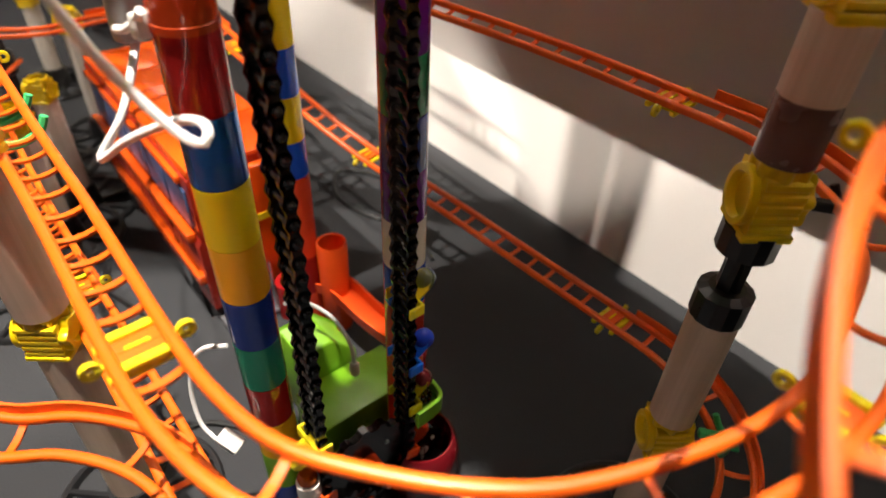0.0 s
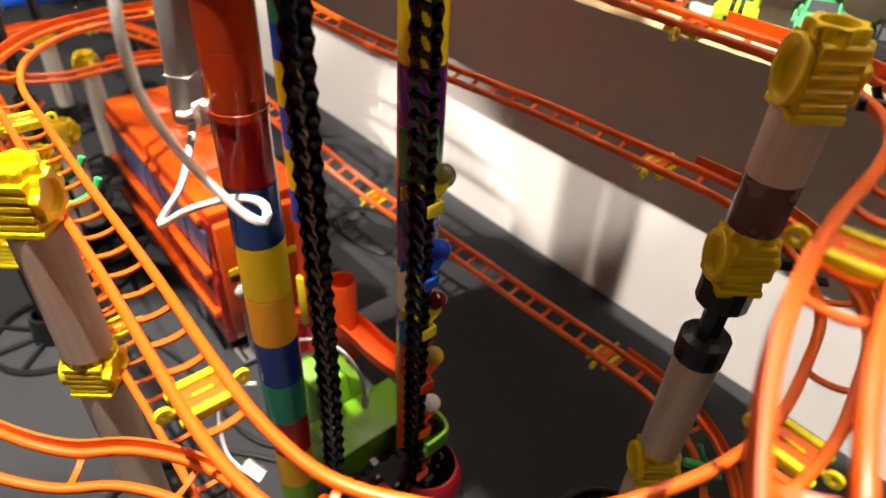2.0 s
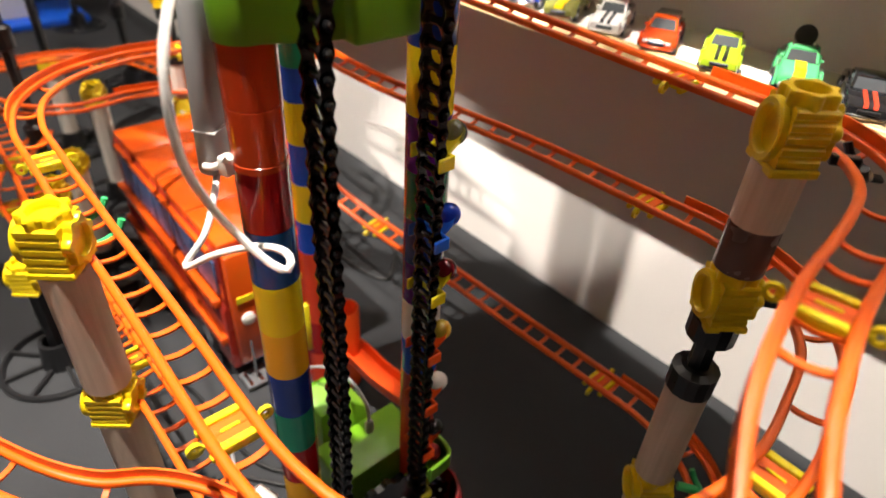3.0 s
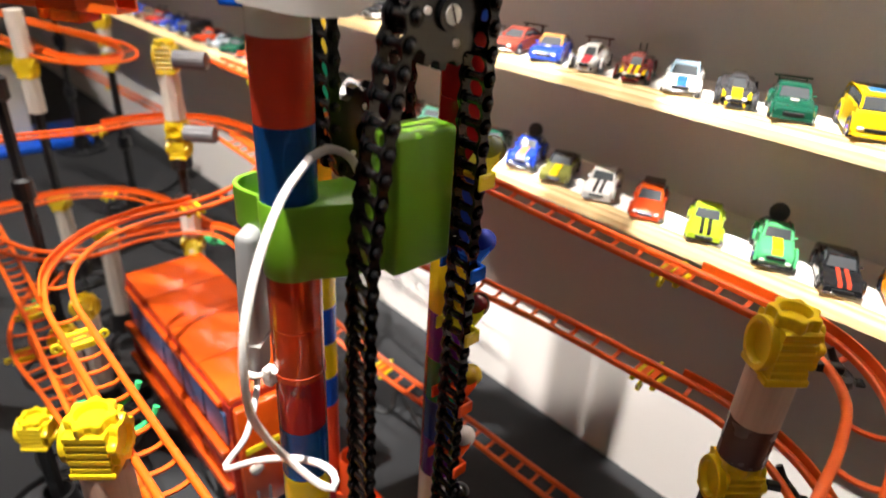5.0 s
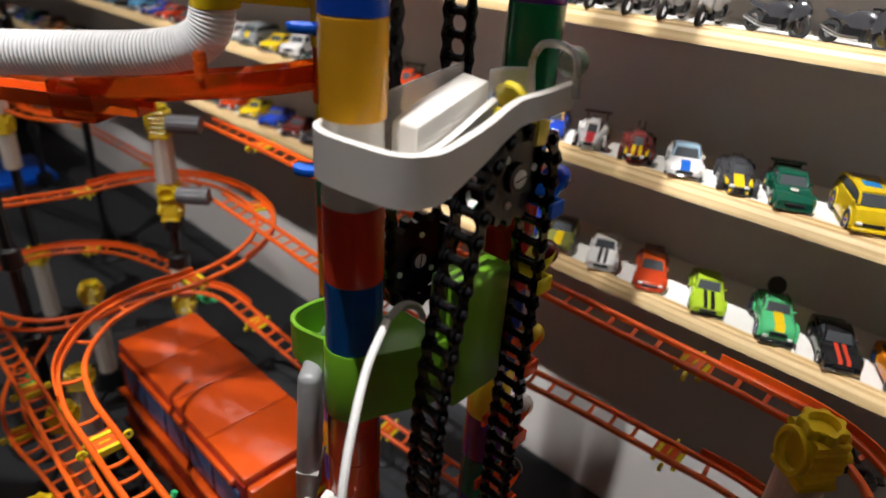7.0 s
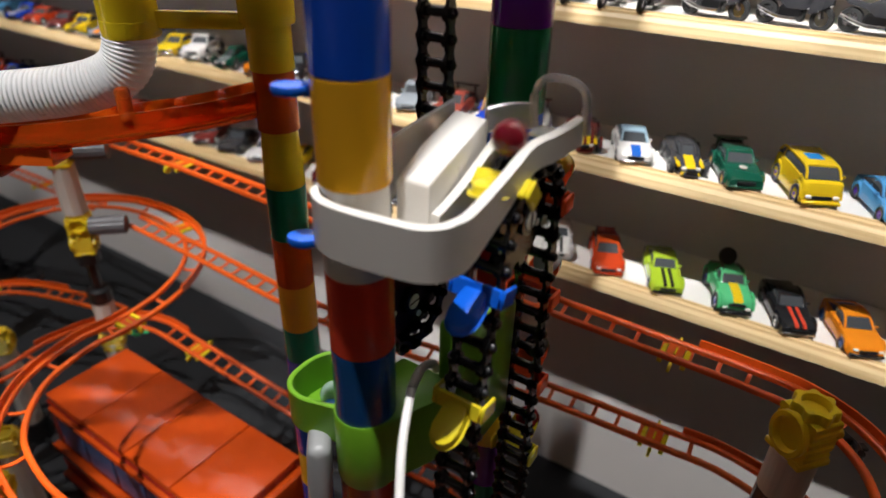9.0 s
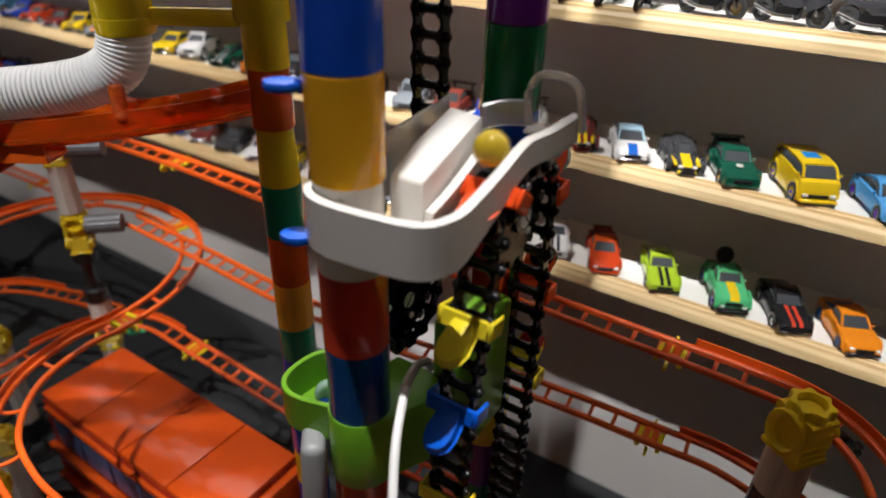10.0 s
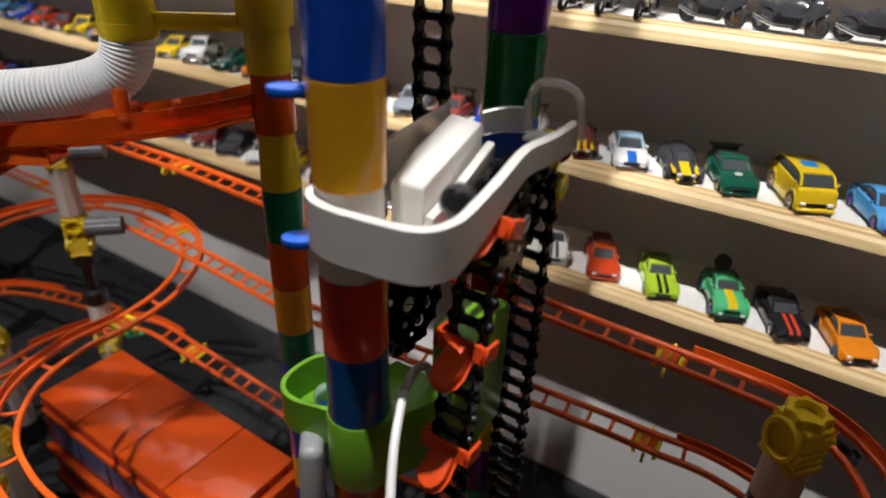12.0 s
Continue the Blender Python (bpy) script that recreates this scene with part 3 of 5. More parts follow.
track("curved orange toy coaster track on posts", T_RING, "orange_rail", [0.5], [(0.35, 0.85, 1)])
track("low curved orange toy coaster track", T_BACK, "orange_rail", [0.3], [(0.06, 0.42, -1)])
track("low orange toy coaster track passing under others", T_CURL, "orange_rail", [0.2])


# ---- posts ----
def fluted(bm, r, z0, z1, n=16, depth=0.06):
    out = []
    for i in range(n * 2):
        a, rr = math.pi * i / n, r * (1 - (depth if i % 2 else 0))
        out.append((rr * math.cos(a), rr * math.sin(a)))
    return prism(bm, out, z0, z1)


def lobed_ring(r_out, r_in, z0, z1, m, name):
    """A socket with seven rounded lobes round a hole, closed at its foot."""
    bm = bmesh.new()
    n, rings = 84, []
    lobe = [1.0 + 0.13 * max(-0.55, math.cos(7 * 2 * math.pi * i / n)) for i in range(n)]
    for k, z, outer in ((0.97, z0, True), (1.0, z0 + 0.0008, True), (1.0, z1 - 0.001, True), (0.95, z1, True), (1.08, z1, False), (1.0, z1 - 0.0012, False), (1.0, z0 + 0.002, False)):
        rings.append([bm.verts.new(((r_out * lobe[i] if outer else r_in) * k * math.cos(2 * math.pi * i / n), (r_out * lobe[i] if outer else r_in) * k * math.sin(2 * math.pi * i / n), z)) for i in range(n)])
    for p, q in zip(rings, rings[1:]):
        for i in range(n):
            bm.faces.new((p[i], p[(i + 1) % n], q[(i + 1) % n], q[i]))
    bm.faces.new(rings[0]), bm.faces.new(rings[-1])
    bmesh.ops.transform(bm, matrix=m, verts=bm.verts)
    return finish(bm, name, "yellow", True, 32)


def connector_meshes():
    """A yellow cross connector: a ribbed block, a smooth socket and a lobed one lying level, a lobed crown above and a flange below."""
    out = []
    for k in range(5):  # ribbed side, from below to above
        z = -0.0145 + 0.0058 * k
        out += [(0.0142, z), (0.0155, z + 0.0009), (0.0155, z + 0.0036), (0.0142, z + 0.0045)]
    side = [(-y, z) for y, z in reversed(out)]
    bm = prism(bmesh.new(), out + side, -0.0125, 0.0125, Matrix(((0, 0, 1, 0), (1, 0, 0, 0), (0, 1, 0, 0), (0, 0, 0, 1))))
    bmesh.ops.bevel(bm, geom=[e for e in bm.edges if e.is_boundary or abs(e.verts[0].co.x - e.verts[1].co.x) < 1e-6], offset=0.0005, segments=1, affect="EDGES")
    block = finish(bm, "connector", "yellow", True, 30)
    tube = finish(lathe(bmesh.new(), [(0.0150, -0.0120), (0.0153, -0.0168), (0.0146, -0.0178), (0.0116, -0.0178), (0.0108, -0.0165), (0.0106, -0.0126)], 32, pose(0, 0, -0.0005, 0, 90)), "socket", "yellow")
    crown = lobed_ring(0.0142, 0.0092, 0.0125, 0.0195, Matrix.Identity(4), "crown")
    end = lobed_ring(0.0142, 0.0092, 0.0122, 0.0178, pose(0, 0, -0.0005, 0, 90), "crown")
    flange = finish(box(bmesh.new(), -0.0145, 0.0145, -0.0165, 0.0165, -0.0192, -0.0147, 0.001, 1), "flange", "yellow")
    return block, (("socket", tube), ("crown", crown), ("crown", end), ("flange", flange))


CONNECTOR, CONNECTOR_PIECES = connector_meshes()


def spoke_mesh():
    return finish(box(bmesh.new(), 0.018, 0.0645, -0.0025, 0.0025, 0.0005, 0.0058, 0.0008, 1), "spoke", "black", False)


HUB = finish(lathe(bmesh.new(), [(0.024, 0.0005), (0.022, 0.012), (0.019, 0.035), (0.015, 0.035), (0.015, 0.002)], 20), "base", "black")
FOOT_RING = finish(lathe(bmesh.new(), [(0.07, 0.0003), (0.07, 0.004), (0.068, 0.006), (0.064, 0.006), (0.062, 0.0003)], 40, None, True), "foot_ring", "black")
SPOKE = spoke_mesh()


def post(x, y, label, pieces, base=True, m=None, r=0.0165, yaw=50):
    """pieces: (kind, bottom, top) from the floor up."""
    p = thing("coaster_post", label, "support post", m or pose(x, y, 0), "coaster posts")
    if base:
        foot = part("base", HUB, None, p, "black spoked plastic foot")
        part("foot_ring", FOOT_RING, None, foot)
        for k in range(8):
            part("spoke", SPOKE, None, foot, "", pose(0, 0, 0, 0, 0, 45 * k))
    for kind, z0, z1 in pieces:
        if kind in ("beige", "white_tube", "brown", "grey_tube"):
            part("tube", fluted(bmesh.new(), r, z0, z1, 12 if kind in ("beige", "brown") else 9, 0.022 if kind in ("beige", "brown") else 0.05), kind, p, "", None, kind in ("beige", "brown"))
        elif kind == "gear":
            k = part("connector", CONNECTOR, None, p, "yellow ribbed plastic connector", pose(0, 0, (z0 + z1) / 2, 0, 0, yaw - (90 if yaw == 50 and z1 == 0.396 else 0)))
            k.scale = (r / 0.0165, r / 0.0165, (z1 - z0) / 0.039)
            for name, me in CONNECTOR_PIECES:
                part(name, me, None, k)
        elif kind == "rod":
            bm = fluted(bmesh.new(), r * 0.5, z0, z1, 6, 0.2)
            lathe(bm, [(r * 1.06, z0), (r * 1.06, z0 + 0.0185), (r * 0.7, z0 + 0.021)], 14)
            lathe(bm, [(r * 0.7, z1 - 0.019), (r * 1.06, z1 - 0.0165), (r * 1.06, z1)], 14)
            part("rod", bm, "black", p, "black plastic rod with collars", None, False)
        elif kind == "pole":
            bm = fluted(bmesh.new(), r * 0.55, z0, z1, 6, 0.2)
            zz = z0 + 0.12
            while zz < z1 - 0.04:
                lathe(bm, [(r * 0.62, zz), (r * 0.95, zz + 0.004), (r * 0.95, zz + 0.03), (r * 0.62, zz + 0.034)], 14)
                zz += 0.14
            part("pole", bm, "black", p, "black jointed plastic pole", None, False)
    return p


post(-0.091, 0.298, "beige and black coaster post with yellow connectors", [("beige", 0.035, 0.14), ("gear", 0.135, 0.175), ("beige", 0.175, 0.278), ("rod", 0.272, 0.338), ("gear", 0.335, 0.378), ("brown", 0.378, 0.41), ("beige", 0.41, 0.448), ("gear", 0.445, 0.49)], r=0.0152)
post(-0.375, -0.005, "beige coaster post with yellow ribbed connectors", [("beige", 0.035, 0.205), ("gear", 0.205, 0.24), ("beige", 0.24, 0.345), ("gear", 0.345, 0.388)])
post(-0.913, 0.271, "white and black coaster post with yellow connectors", [("white_tube", 0.035, 0.19), ("gear", 0.18, 0.21), ("white_tube", 0.21, 0.265), ("rod", 0.26, 0.34), ("gear", 0.338, 0.366), ("gear", 0.368, 0.396), ("white_tube", 0.396, 0.462), ("gear", 0.46, 0.505)], r=0.0145)
post(-1.045, 0.18, "short white coaster post on a black foot", [("white_tube", 0.03, 0.17), ("gear", 0.17, 0.205)], r=0.0145)
post(-1.28, 0.171, "white and black coaster post with yellow connectors", [("white_tube", 0.03, 0.145), ("gear", 0.145, 0.178), ("pole", 0.178, 0.33), ("white_tube", 0.33, 0.39), ("gear", 0.39, 0.425), ("white_tube", 0.425, 0.5)], r=0.0145)
post(-1.535, 0.375, "black coaster pole with yellow connectors", [("pole", 0.03, 0.33), ("gear", 0.33, 0.37), ("white_tube", 0.37, 0.42), ("gear", 0.42, 0.46)], r=0.0145)
post(-0.99, 0.079, "tall black jointed coaster pole", [("pole", 0.03, 0.62)], r=0.0145)
post(-2.04, 0.4, "tall black jointed coaster pole", [("pole", 0.03, 0.5)], r=0.0145)
post(-0.70, -0.012, "short black coaster post with a yellow connector", [("pole", 0.03, 0.115), ("gear", 0.115, 0.155)])
post(-0.80, 0.052, "short white coaster post on a black foot", [("white_tube", 0.03, 0.155), ("gear", 0.155, 0.19)], r=0.0145)
post(-0.86, 0.093, "short white coaster post on a black foot", [("white_tube", 0.03, 0.16), ("gear", 0.16, 0.19)], r=0.0145)


# ---- white catch tray at the head of the lift ----
def strip(bm, pts, thick, drop, step=0.004):
    """A wall that follows its top edge: drop is its height."""
    fr = frames_of(smooth_path(pts, step))
    fr = [(p, f, s, Vector((0, 0, 1))) for p, f, s, u in fr]
    h = thick / 2
    return sweep(bm, fr, [(-h, -drop), (h, -drop), (h, -0.0006), (h * 0.5, 0), (-h * 0.5, 0), (-h, -0.0006)])


tray = thing("marble_tray", "white moulded marble tray that leads from the lift to a tower", "marble tray")
rim = [(-0.3085, 0.0915, 0.66), (-0.3045, 0.0855, 0.66), (-0.298, 0.0815, 0.66), (-0.289, 0.0798, 0.66), (-0.276, 0.0806, 0.66), (-0.262, 0.0824, 0.66), (-0.2525, 0.0845, 0.66), (-0.2465, 0.089, 0.66), (-0.2438, 0.096, 0.66), (-0.2425, 0.106, 0.6605), (-0.2413, 0.128, 0.6668), (-0.2385, 0.147, 0.676), (-0.2325, 0.158, 0.6795), (-0.228, 0.174, 0.683)]
bm = strip(bmesh.new(), rim, 0.0048, 0.024)
for v in bm.verts:  # the wall grows lower along the arm to the lift
    if v.co.y > 0.1 and v.co.x > -0.26:
        top = float(np.interp(v.co.y, [p[1] for p in rim[8:]], [p[2] for p in rim[8:]]))
        v.co.z = top - (top - v.co.z) * float(np.interp(v.co.y, [0.1, 0.15], [1.0, 0.5]))
part("outer_wall", bm, "white", tray)
ledge = [(-0.2635, 0.112, 0.65), (-0.2635, 0.13, 0.655), (-0.262, 0.16, 0.67)]
part("ledge", strip(bmesh.new(), ledge, 0.0045, 0.012), "white", tray)
part("back_wall", strip(bmesh.new(), [(-0.300, 0.112, 0.668), (-0.296, 0.135, 0.674), (-0.289, 0.166, 0.682)], 0.002, 0.03), "frost", tray, "clear frosted rear wall")
part("intake_wall", strip(bmesh.new(), [(-0.2695, 0.164, 0.682), (-0.262, 0.17, 0.684), (-0.251, 0.174, 0.685)], 0.003, 0.012), "frost", tray, "clear frosted side of the intake")
inner = [(-0.3085, 0.106, 0.655), (-0.285, 0.112, 0.655), (-0.2625, 0.1125, 0.66)]
bm = bmesh.new()
left, right = smooth_path(inner, 0.004), smooth_path(rim[:10], 0.004)
n = 26
rows = []
for k in (0, 1):
    rows.append([[bm.verts.new(q + Vector((0, 0, -0.0205 * float(np.interp(q.y, [0.1, 0.15], [1.0, 0.5])) - 0.0025 * k))) for q in (left[int(i * (len(left) - 1) / n)], right[int(i * (len(right) - 1) / n)])] for i in range(n + 1)])
for k in (0, 1):
    for a, b in zip(rows[k], rows[k][1:]):
        bm.faces.new((a[0], a[1], b[1], b[0]))
for e in (0, 1):
    for i in range(n):
        bm.faces.new((rows[0][i][e], rows[0][i + 1][e], rows[1][i + 1][e], rows[1][i][e]))
part("tray_floor", bm, "white", tray)
bm = bmesh.new()
blk = [(-0.283, 0.112), (-0.2665, 0.112), (-0.2685, 0.163), (-0.287, 0.165), (-0.287, 0.135), (-0.2845, 0.1345)]
prism(bm, blk, 0.637, 0.662)
for v in bm.verts:
    if v.co.z > 0.65:
        v.co.z += max(0, v.co.y - 0.113) * 0.3
bmesh.ops.bevel(bm, geom=[e for e in bm.edges if e.verts[0].co.z > 0.65 and e.verts[1].co.z > 0.65], offset=0.0015, segments=2, profile=0.5, affect="EDGES")
part("raised_block", bm, "white", tray, "raised white box beside the channel")
part("intake_frame", cord(bmesh.new(), [(-0.249, 0.172, 0.674), (-0.2505, 0.172, 0.684), (-0.2505, 0.1725, 0.6905), (-0.247, 0.173, 0.6965), (-0.241, 0.173, 0.698), (-0.233, 0.173, 0.6975), (-0.2275, 0.1725, 0.6945), (-0.2255, 0.172, 0.688), (-0.224, 0.172, 0.676)], 0.0019, 0.003), "frost", tray, "clear frosted loop at the intake")
part("intake_floor", box(bmesh.new(), -0.2485, -0.2295, 0.164, 0.177, 0.6725, 0.6745, 0.0005, 1), "frost", tray)


# ---- lime motor stations ----
station_top = thing("lift_station", "lime green motor housing clamped on a tower, with a catch tray", "motor station")
part("collar", lathe(bmesh.new(), [(0.0164, 0.486), (0.0166, 0.487), (0.0166, 0.5295), (0.0162, 0.5305), (0.0158, 0.5305), (0.0158, 0.486)], 40, pose(A_XY[0], A_XY[1], 0.008), True), "lime", station_top)
bm = bmesh.new()
prism(bm, [(-0.2835, 0.0838), (-0.2782, 0.0895), (-0.2665, 0.118), (-0.2585, 0.139), (-0.30, 0.139), (-0.307, 0.105)], 0.4942, 0.5382)
bmesh.ops.bevel(bm, geom=bm.edges[:], offset=0.0015, segments=2, profile=0.5, affect="EDGES")
part("arm", bm, "lime", station_top)
part("motor_box", box(bmesh.new(), -0.276, -0.2515, 0.136, 0.18, 0.492, 0.575, 0.0035, 3), "lime", station_top)
catch = [(-0.309, 0.0905, 0.5345), (-0.330, 0.086, 0.5345), (-0.342, 0.092, 0.5345), (-0.345, 0.106, 0.5345), (-0.341, 0.121, 0.5345), (-0.328, 0.126, 0.5345), (-0.31, 0.124, 0.5345)]
part("catch_wall", strip(bmesh.new(), catch, 0.003, 0.024, 0.003), "lime", station_top)
bm = bmesh.new()
prism(bm, [(p[0], p[1]) for p in catch], 0.508, 0.5115)
part("catch_floor", bm, "lime", station_top)
for x, y, name, col, clear in ((-0.326, 0.1085, "pale green", (0.45, 0.65, 0.5), 0.5), (-0.3175, 0.0965, "blue", (0.02, 0.16, 0.8), 0.1)):
    bm = bmesh.new()
    bmesh.ops.create_uvsphere(bm, u_segments=28, v_segments=16, radius=0.008)
    tagged(part("marble", bm, plastic("marble_" + name, col, 0.06, clear), None, name + " glass marble waiting in a green catch tray", pose(x, y, 0.5195)), "", "marble", "waiting marbles")

base_st = thing("lift_station", "lime green motor base of the chain lift on the floor", "motor station")
bm = box(bmesh.new(), -0.350, -0.297, 0.138, 0.236, 0.001, 0.062, 0.003, 2)
part("housing", bm, "lime", base_st)
bm = prism(bmesh.new(), [(0.15, 0.001), (0.208, 0.001), (0.208, 0.072), (0.184, 0.1), (0.15, 0.1)], -0.392, -0.351, Matrix(((0, 0, 1, 0), (1, 0, 0, 0), (0, 1, 0, 0), (0, 0, 0, 1))))
bmesh.ops.bevel(bm, geom=bm.edges[:], offset=0.003, segments=2, profile=0.5, affect="EDGES")
part("motor_box", bm, "lime", base_st)
rim_b = [(-0.272, 0.2165, 0.12), (-0.255, 0.2155, 0.12), (-0.240, 0.2145, 0.12), (-0.2325, 0.211, 0.12), (-0.2300, 0.203, 0.12), (-0.2295, 0.186, 0.12)]
part("catch_wall", strip(bmesh.new(), rim_b, 0.0032, 0.016, 0.003), "lime", base_st)
bm = bmesh.new()
prism(bm, [(p[0], p[1]) for p in rim_b] + [(-0.262, 0.197)], 0.100, 0.104)
part("catch_floor", bm, "lime", base_st)
M["dk_red"] = plastic("dark_red_plastic", (0.15, 0.006, 0.01), 0.2)
part("foot_ring", lathe(bmesh.new(), [(0.033, 0.0005), (0.035, 0.004), (0.034, 0.035), (0.031, 0.05), (0.028, 0.054), (0.0265, 0.054), (0.026, 0.002)], 36, pose(-0.248, 0.205, 0), True), "dk_red", base_st, "dark red round foot")
part("hub_cap", lathe(bmesh.new(), [(0.009, -0.0175), (0.009, 0.0), (0.004, 0.002)], 18, pose(CX + 0.013, 0.146, 0.075, 0, 90, 0)), "red_cup", base_st, "small red hub cap")
for i, (y, z) in enumerate(((0.205, 0.03), (0.165, 0.028), (0.12, 0.03))):
    g = wheel("gear", "black toothed gear in the foot of the lift", y, z + 0.004, 0.024, -0.250 + 0.004 * i)
    WHEELS.append((g, 0.03))

# red cup, trough and stand tube beside the base
chute = thing("marble_chute", "red plastic marble trough with a round cup on a tube", "marble chute")
part("cup", lathe(bmesh.new(), [(0.0145, 0.0005), (0.0155, 0.002), (0.0162, 0.118), (0.0150, 0.12), (0.0135, 0.119), (0.013, 0.09)], 30, pose(-0.452, 0.247, 0)), "red_cup", chute)
bm = bmesh.new()
fr = frames_of(smooth_path([(-0.50, 0.215, 0.062), (-0.452, 0.247, 0.06), (-0.39, 0.252, 0.058), (-0.33, 0.262, 0.056)], 0.008))
sweep(bm, fr, [(-0.015, 0.006), (-0.0125, 0.006), (-0.011, -0.006), (0.011, -0.006), (0.0125, 0.006), (0.015, 0.006), (0.0135, -0.0085), (-0.0135, -0.0085)])
part("trough", bm, "red_cup", chute)
part("leg", lathe(bmesh.new(), [(0.0145, 0.0), (0.0155, 0.001), (0.0155, 0.049), (0.0145, 0.05)], 24, pose(-0.5, 0.215, 0)), "t_dkred", chute)
part("leg", lathe(bmesh.new(), [(0.0145, 0.0), (0.0155, 0.001), (0.0155, 0.045), (0.0145, 0.046)], 24, pose(-0.335, 0.262, 0)), "t_dkred", chute)
part("tap", box(bmesh.new(), -0.478, -0.47, 0.205, 0.22, 0.06, 0.13, 0.003, 2), "lemon", chute, "yellow upright clip")

# ---- second, upper chain with its gear ----
C2X = -0.318
g2 = wheel("gear", "black toothed drive wheel above the motor housing", 0.166, 0.556, 0.030, C2X)
WHEELS.append((g2, 0.028))
upper = thing("lift_chain", "black plastic roller chain of the upper lift", "chain")
LOOP2 = [(0.194, 0.556 + 0.01 * i) for i in range(66)] + [(0.166 + 0.028 * math.cos(a), 1.206 + 0.028 * math.sin(a)) for a in [math.pi * i / 12 for i in range(1, 12)]] + [(0.138, 1.206 - 0.01 * i) for i in range(66)] + [(0.166 - 0.028 * math.cos(a), 0.556 - 0.028 * math.sin(a)) for a in [math.pi * i / 12 for i in range(1, 13)]]
L2 = np.array(LOOP2)
L2_S = np.concatenate([[0], np.cumsum(np.linalg.norm(np.diff(L2, axis=0), axis=1))])


def on_upper(s):
    a, b = [np.array([np.interp((s + e) % L2_S[-1], L2_S, L2[:, k]) for k in (0, 1)]) for e in (-0.003, 0.003)]
    f = Vector((0, *(b - a))).normalized()
    x = Vector((-1, 0, 0))
    m = Matrix((x, f, x.cross(f))).transposed().to_4x4()
    m.translation = (C2X, *((a + b) / 2))
    return m


N2 = round(L2_S[-1] / 0.0127)
CHAIN2 = [(part("link", link, None, upper), i * L2_S[-1] / N2) for i in range(N2)]
head = thing("chain_bracket", "black wheel bracket that carries the upper lift chain", "bracket")
part("bracket", box(bmesh.new(), C2X - 0.012, C2X + 0.012, 0.15, 0.182, 1.19, TOP - 0.001, 0.003, 2), "black", head)

# ---- switch box, strap and white cable on the red tower ----
sw = thing("switch_box", "slim silver-white battery box strapped to a tower", "battery box")
bm = box(bmesh.new(), -0.0065, 0.0065, -0.012, 0.012, -0.052, 0.052, 0.005, 3)
part("case", bm, "silver", sw, "", pose(-0.318, 0.083, 0.463, 0, 3, 40))
part("seam", box(bmesh.new(), -0.0068, 0.0068, -0.0123, 0.0123, -0.0004, 0.0004), "grey_cable", sw, "", pose(-0.318, 0.083, 0.44, 0, 3, 40))
part("strap", lathe(bmesh.new(), [(0.0157, 0), (0.0162, 0.0003), (0.0162, 0.0042), (0.0157, 0.0045)], 36, pose(A_XY[0], A_XY[1], 0.422), True), "t_clearred", sw, "thin clear strap")
part("clip", box(bmesh.new(), -0.0035, 0.0035, -0.004, 0.004, -0.006, 0.006, 0.0015, 2), "white", sw, "white cable clip", pose(-0.296, 0.0785, 0.425, 0, 0, 20))
part("clip_arm", cord(bmesh.new(), [(-0.309, 0.071, 0.421), (-0.301, 0.074, 0.423), (-0.295, 0.077, 0.428), (-0.288, 0.0775, 0.434)], 0.0022), "white", sw)

cable = thing("power_cable", "white power cable looped beside the lift", "cable")
wire = [(-0.27, 0.126, 0.553), (-0.266, 0.117, 0.565), (-0.264, 0.104, 0.572), (-0.2605, 0.091, 0.571), (-0.25, 0.069, 0.559), (-0.236, 0.047, 0.537), (-0.227, 0.034, 0.51), (-0.227, 0.033, 0.475), (-0.233, 0.042, 0.447), (-0.233, 0.052, 0.426), (-0.225, 0.061, 0.411), (-0.219, 0.066, 0.406), (-0.215, 0.069, 0.407), (-0.219, 0.072, 0.41), (-0.229, 0.072, 0.409), (-0.243, 0.069, 0.404), (-0.26, 0.064, 0.395), (-0.279, 0.055, 0.383), (-0.297, 0.0465, 0.368), (-0.301, 0.0455, 0.3665), (-0.301, 0.048, 0.37), (-0.298, 0.06, 0.386), (-0.307, 0.073, 0.404), (-0.318, 0.081, 0.413)]
part("lead", cord(bmesh.new(), wire[3:], 0.0021, 0.004), "cable", cable)
part("sleeve", cord(bmesh.new(), wire[:4], 0.0022, 0.004), "grey_cable", cable, "grey strain relief sleeve")
lead2 = thing("power_cable", "thin white cable hanging from the tower to a plug", "cable")
part("lead", cord(bmesh.new(), [(-0.296, 0.078, 0.215), (-0.31, 0.066, 0.208), (-0.318, 0.058, 0.19), (-0.318, 0.052, 0.165), (-0.31, 0.05, 0.14), (-0.30, 0.054, 0.128)], 0.0016, 0.004), "cable", lead2)
part("plug", box(bmesh.new(), -0.009, 0.009, -0.006, 0.006, -0.013, 0.013, 0.0015, 2), "white", lead2, "white plug block", pose(-0.296, 0.062, 0.122, 20, 30, 30))
lead3 = thing("power_cable", "short grey cable with a plug on the lime base", "cable")
part("lead", cord(bmesh.new(), [(-0.40, 0.165, 0.12), (-0.37, 0.175, 0.137), (-0.345, 0.184, 0.132), (-0.328, 0.188, 0.112), (-0.324, 0.188, 0.09)], 0.0017, 0.004), "grey_cable", lead3)
part("plug", lathe(bmesh.new(), [(0.0028, 0), (0.0045, 0.003), (0.0045, 0.014), (0.003, 0.017)], 14, pose(-0.324, 0.188, 0.075)), "grey_cable", lead3)
blob = thing("signal_lamp", "small orange round knob on a white foot", "knob")
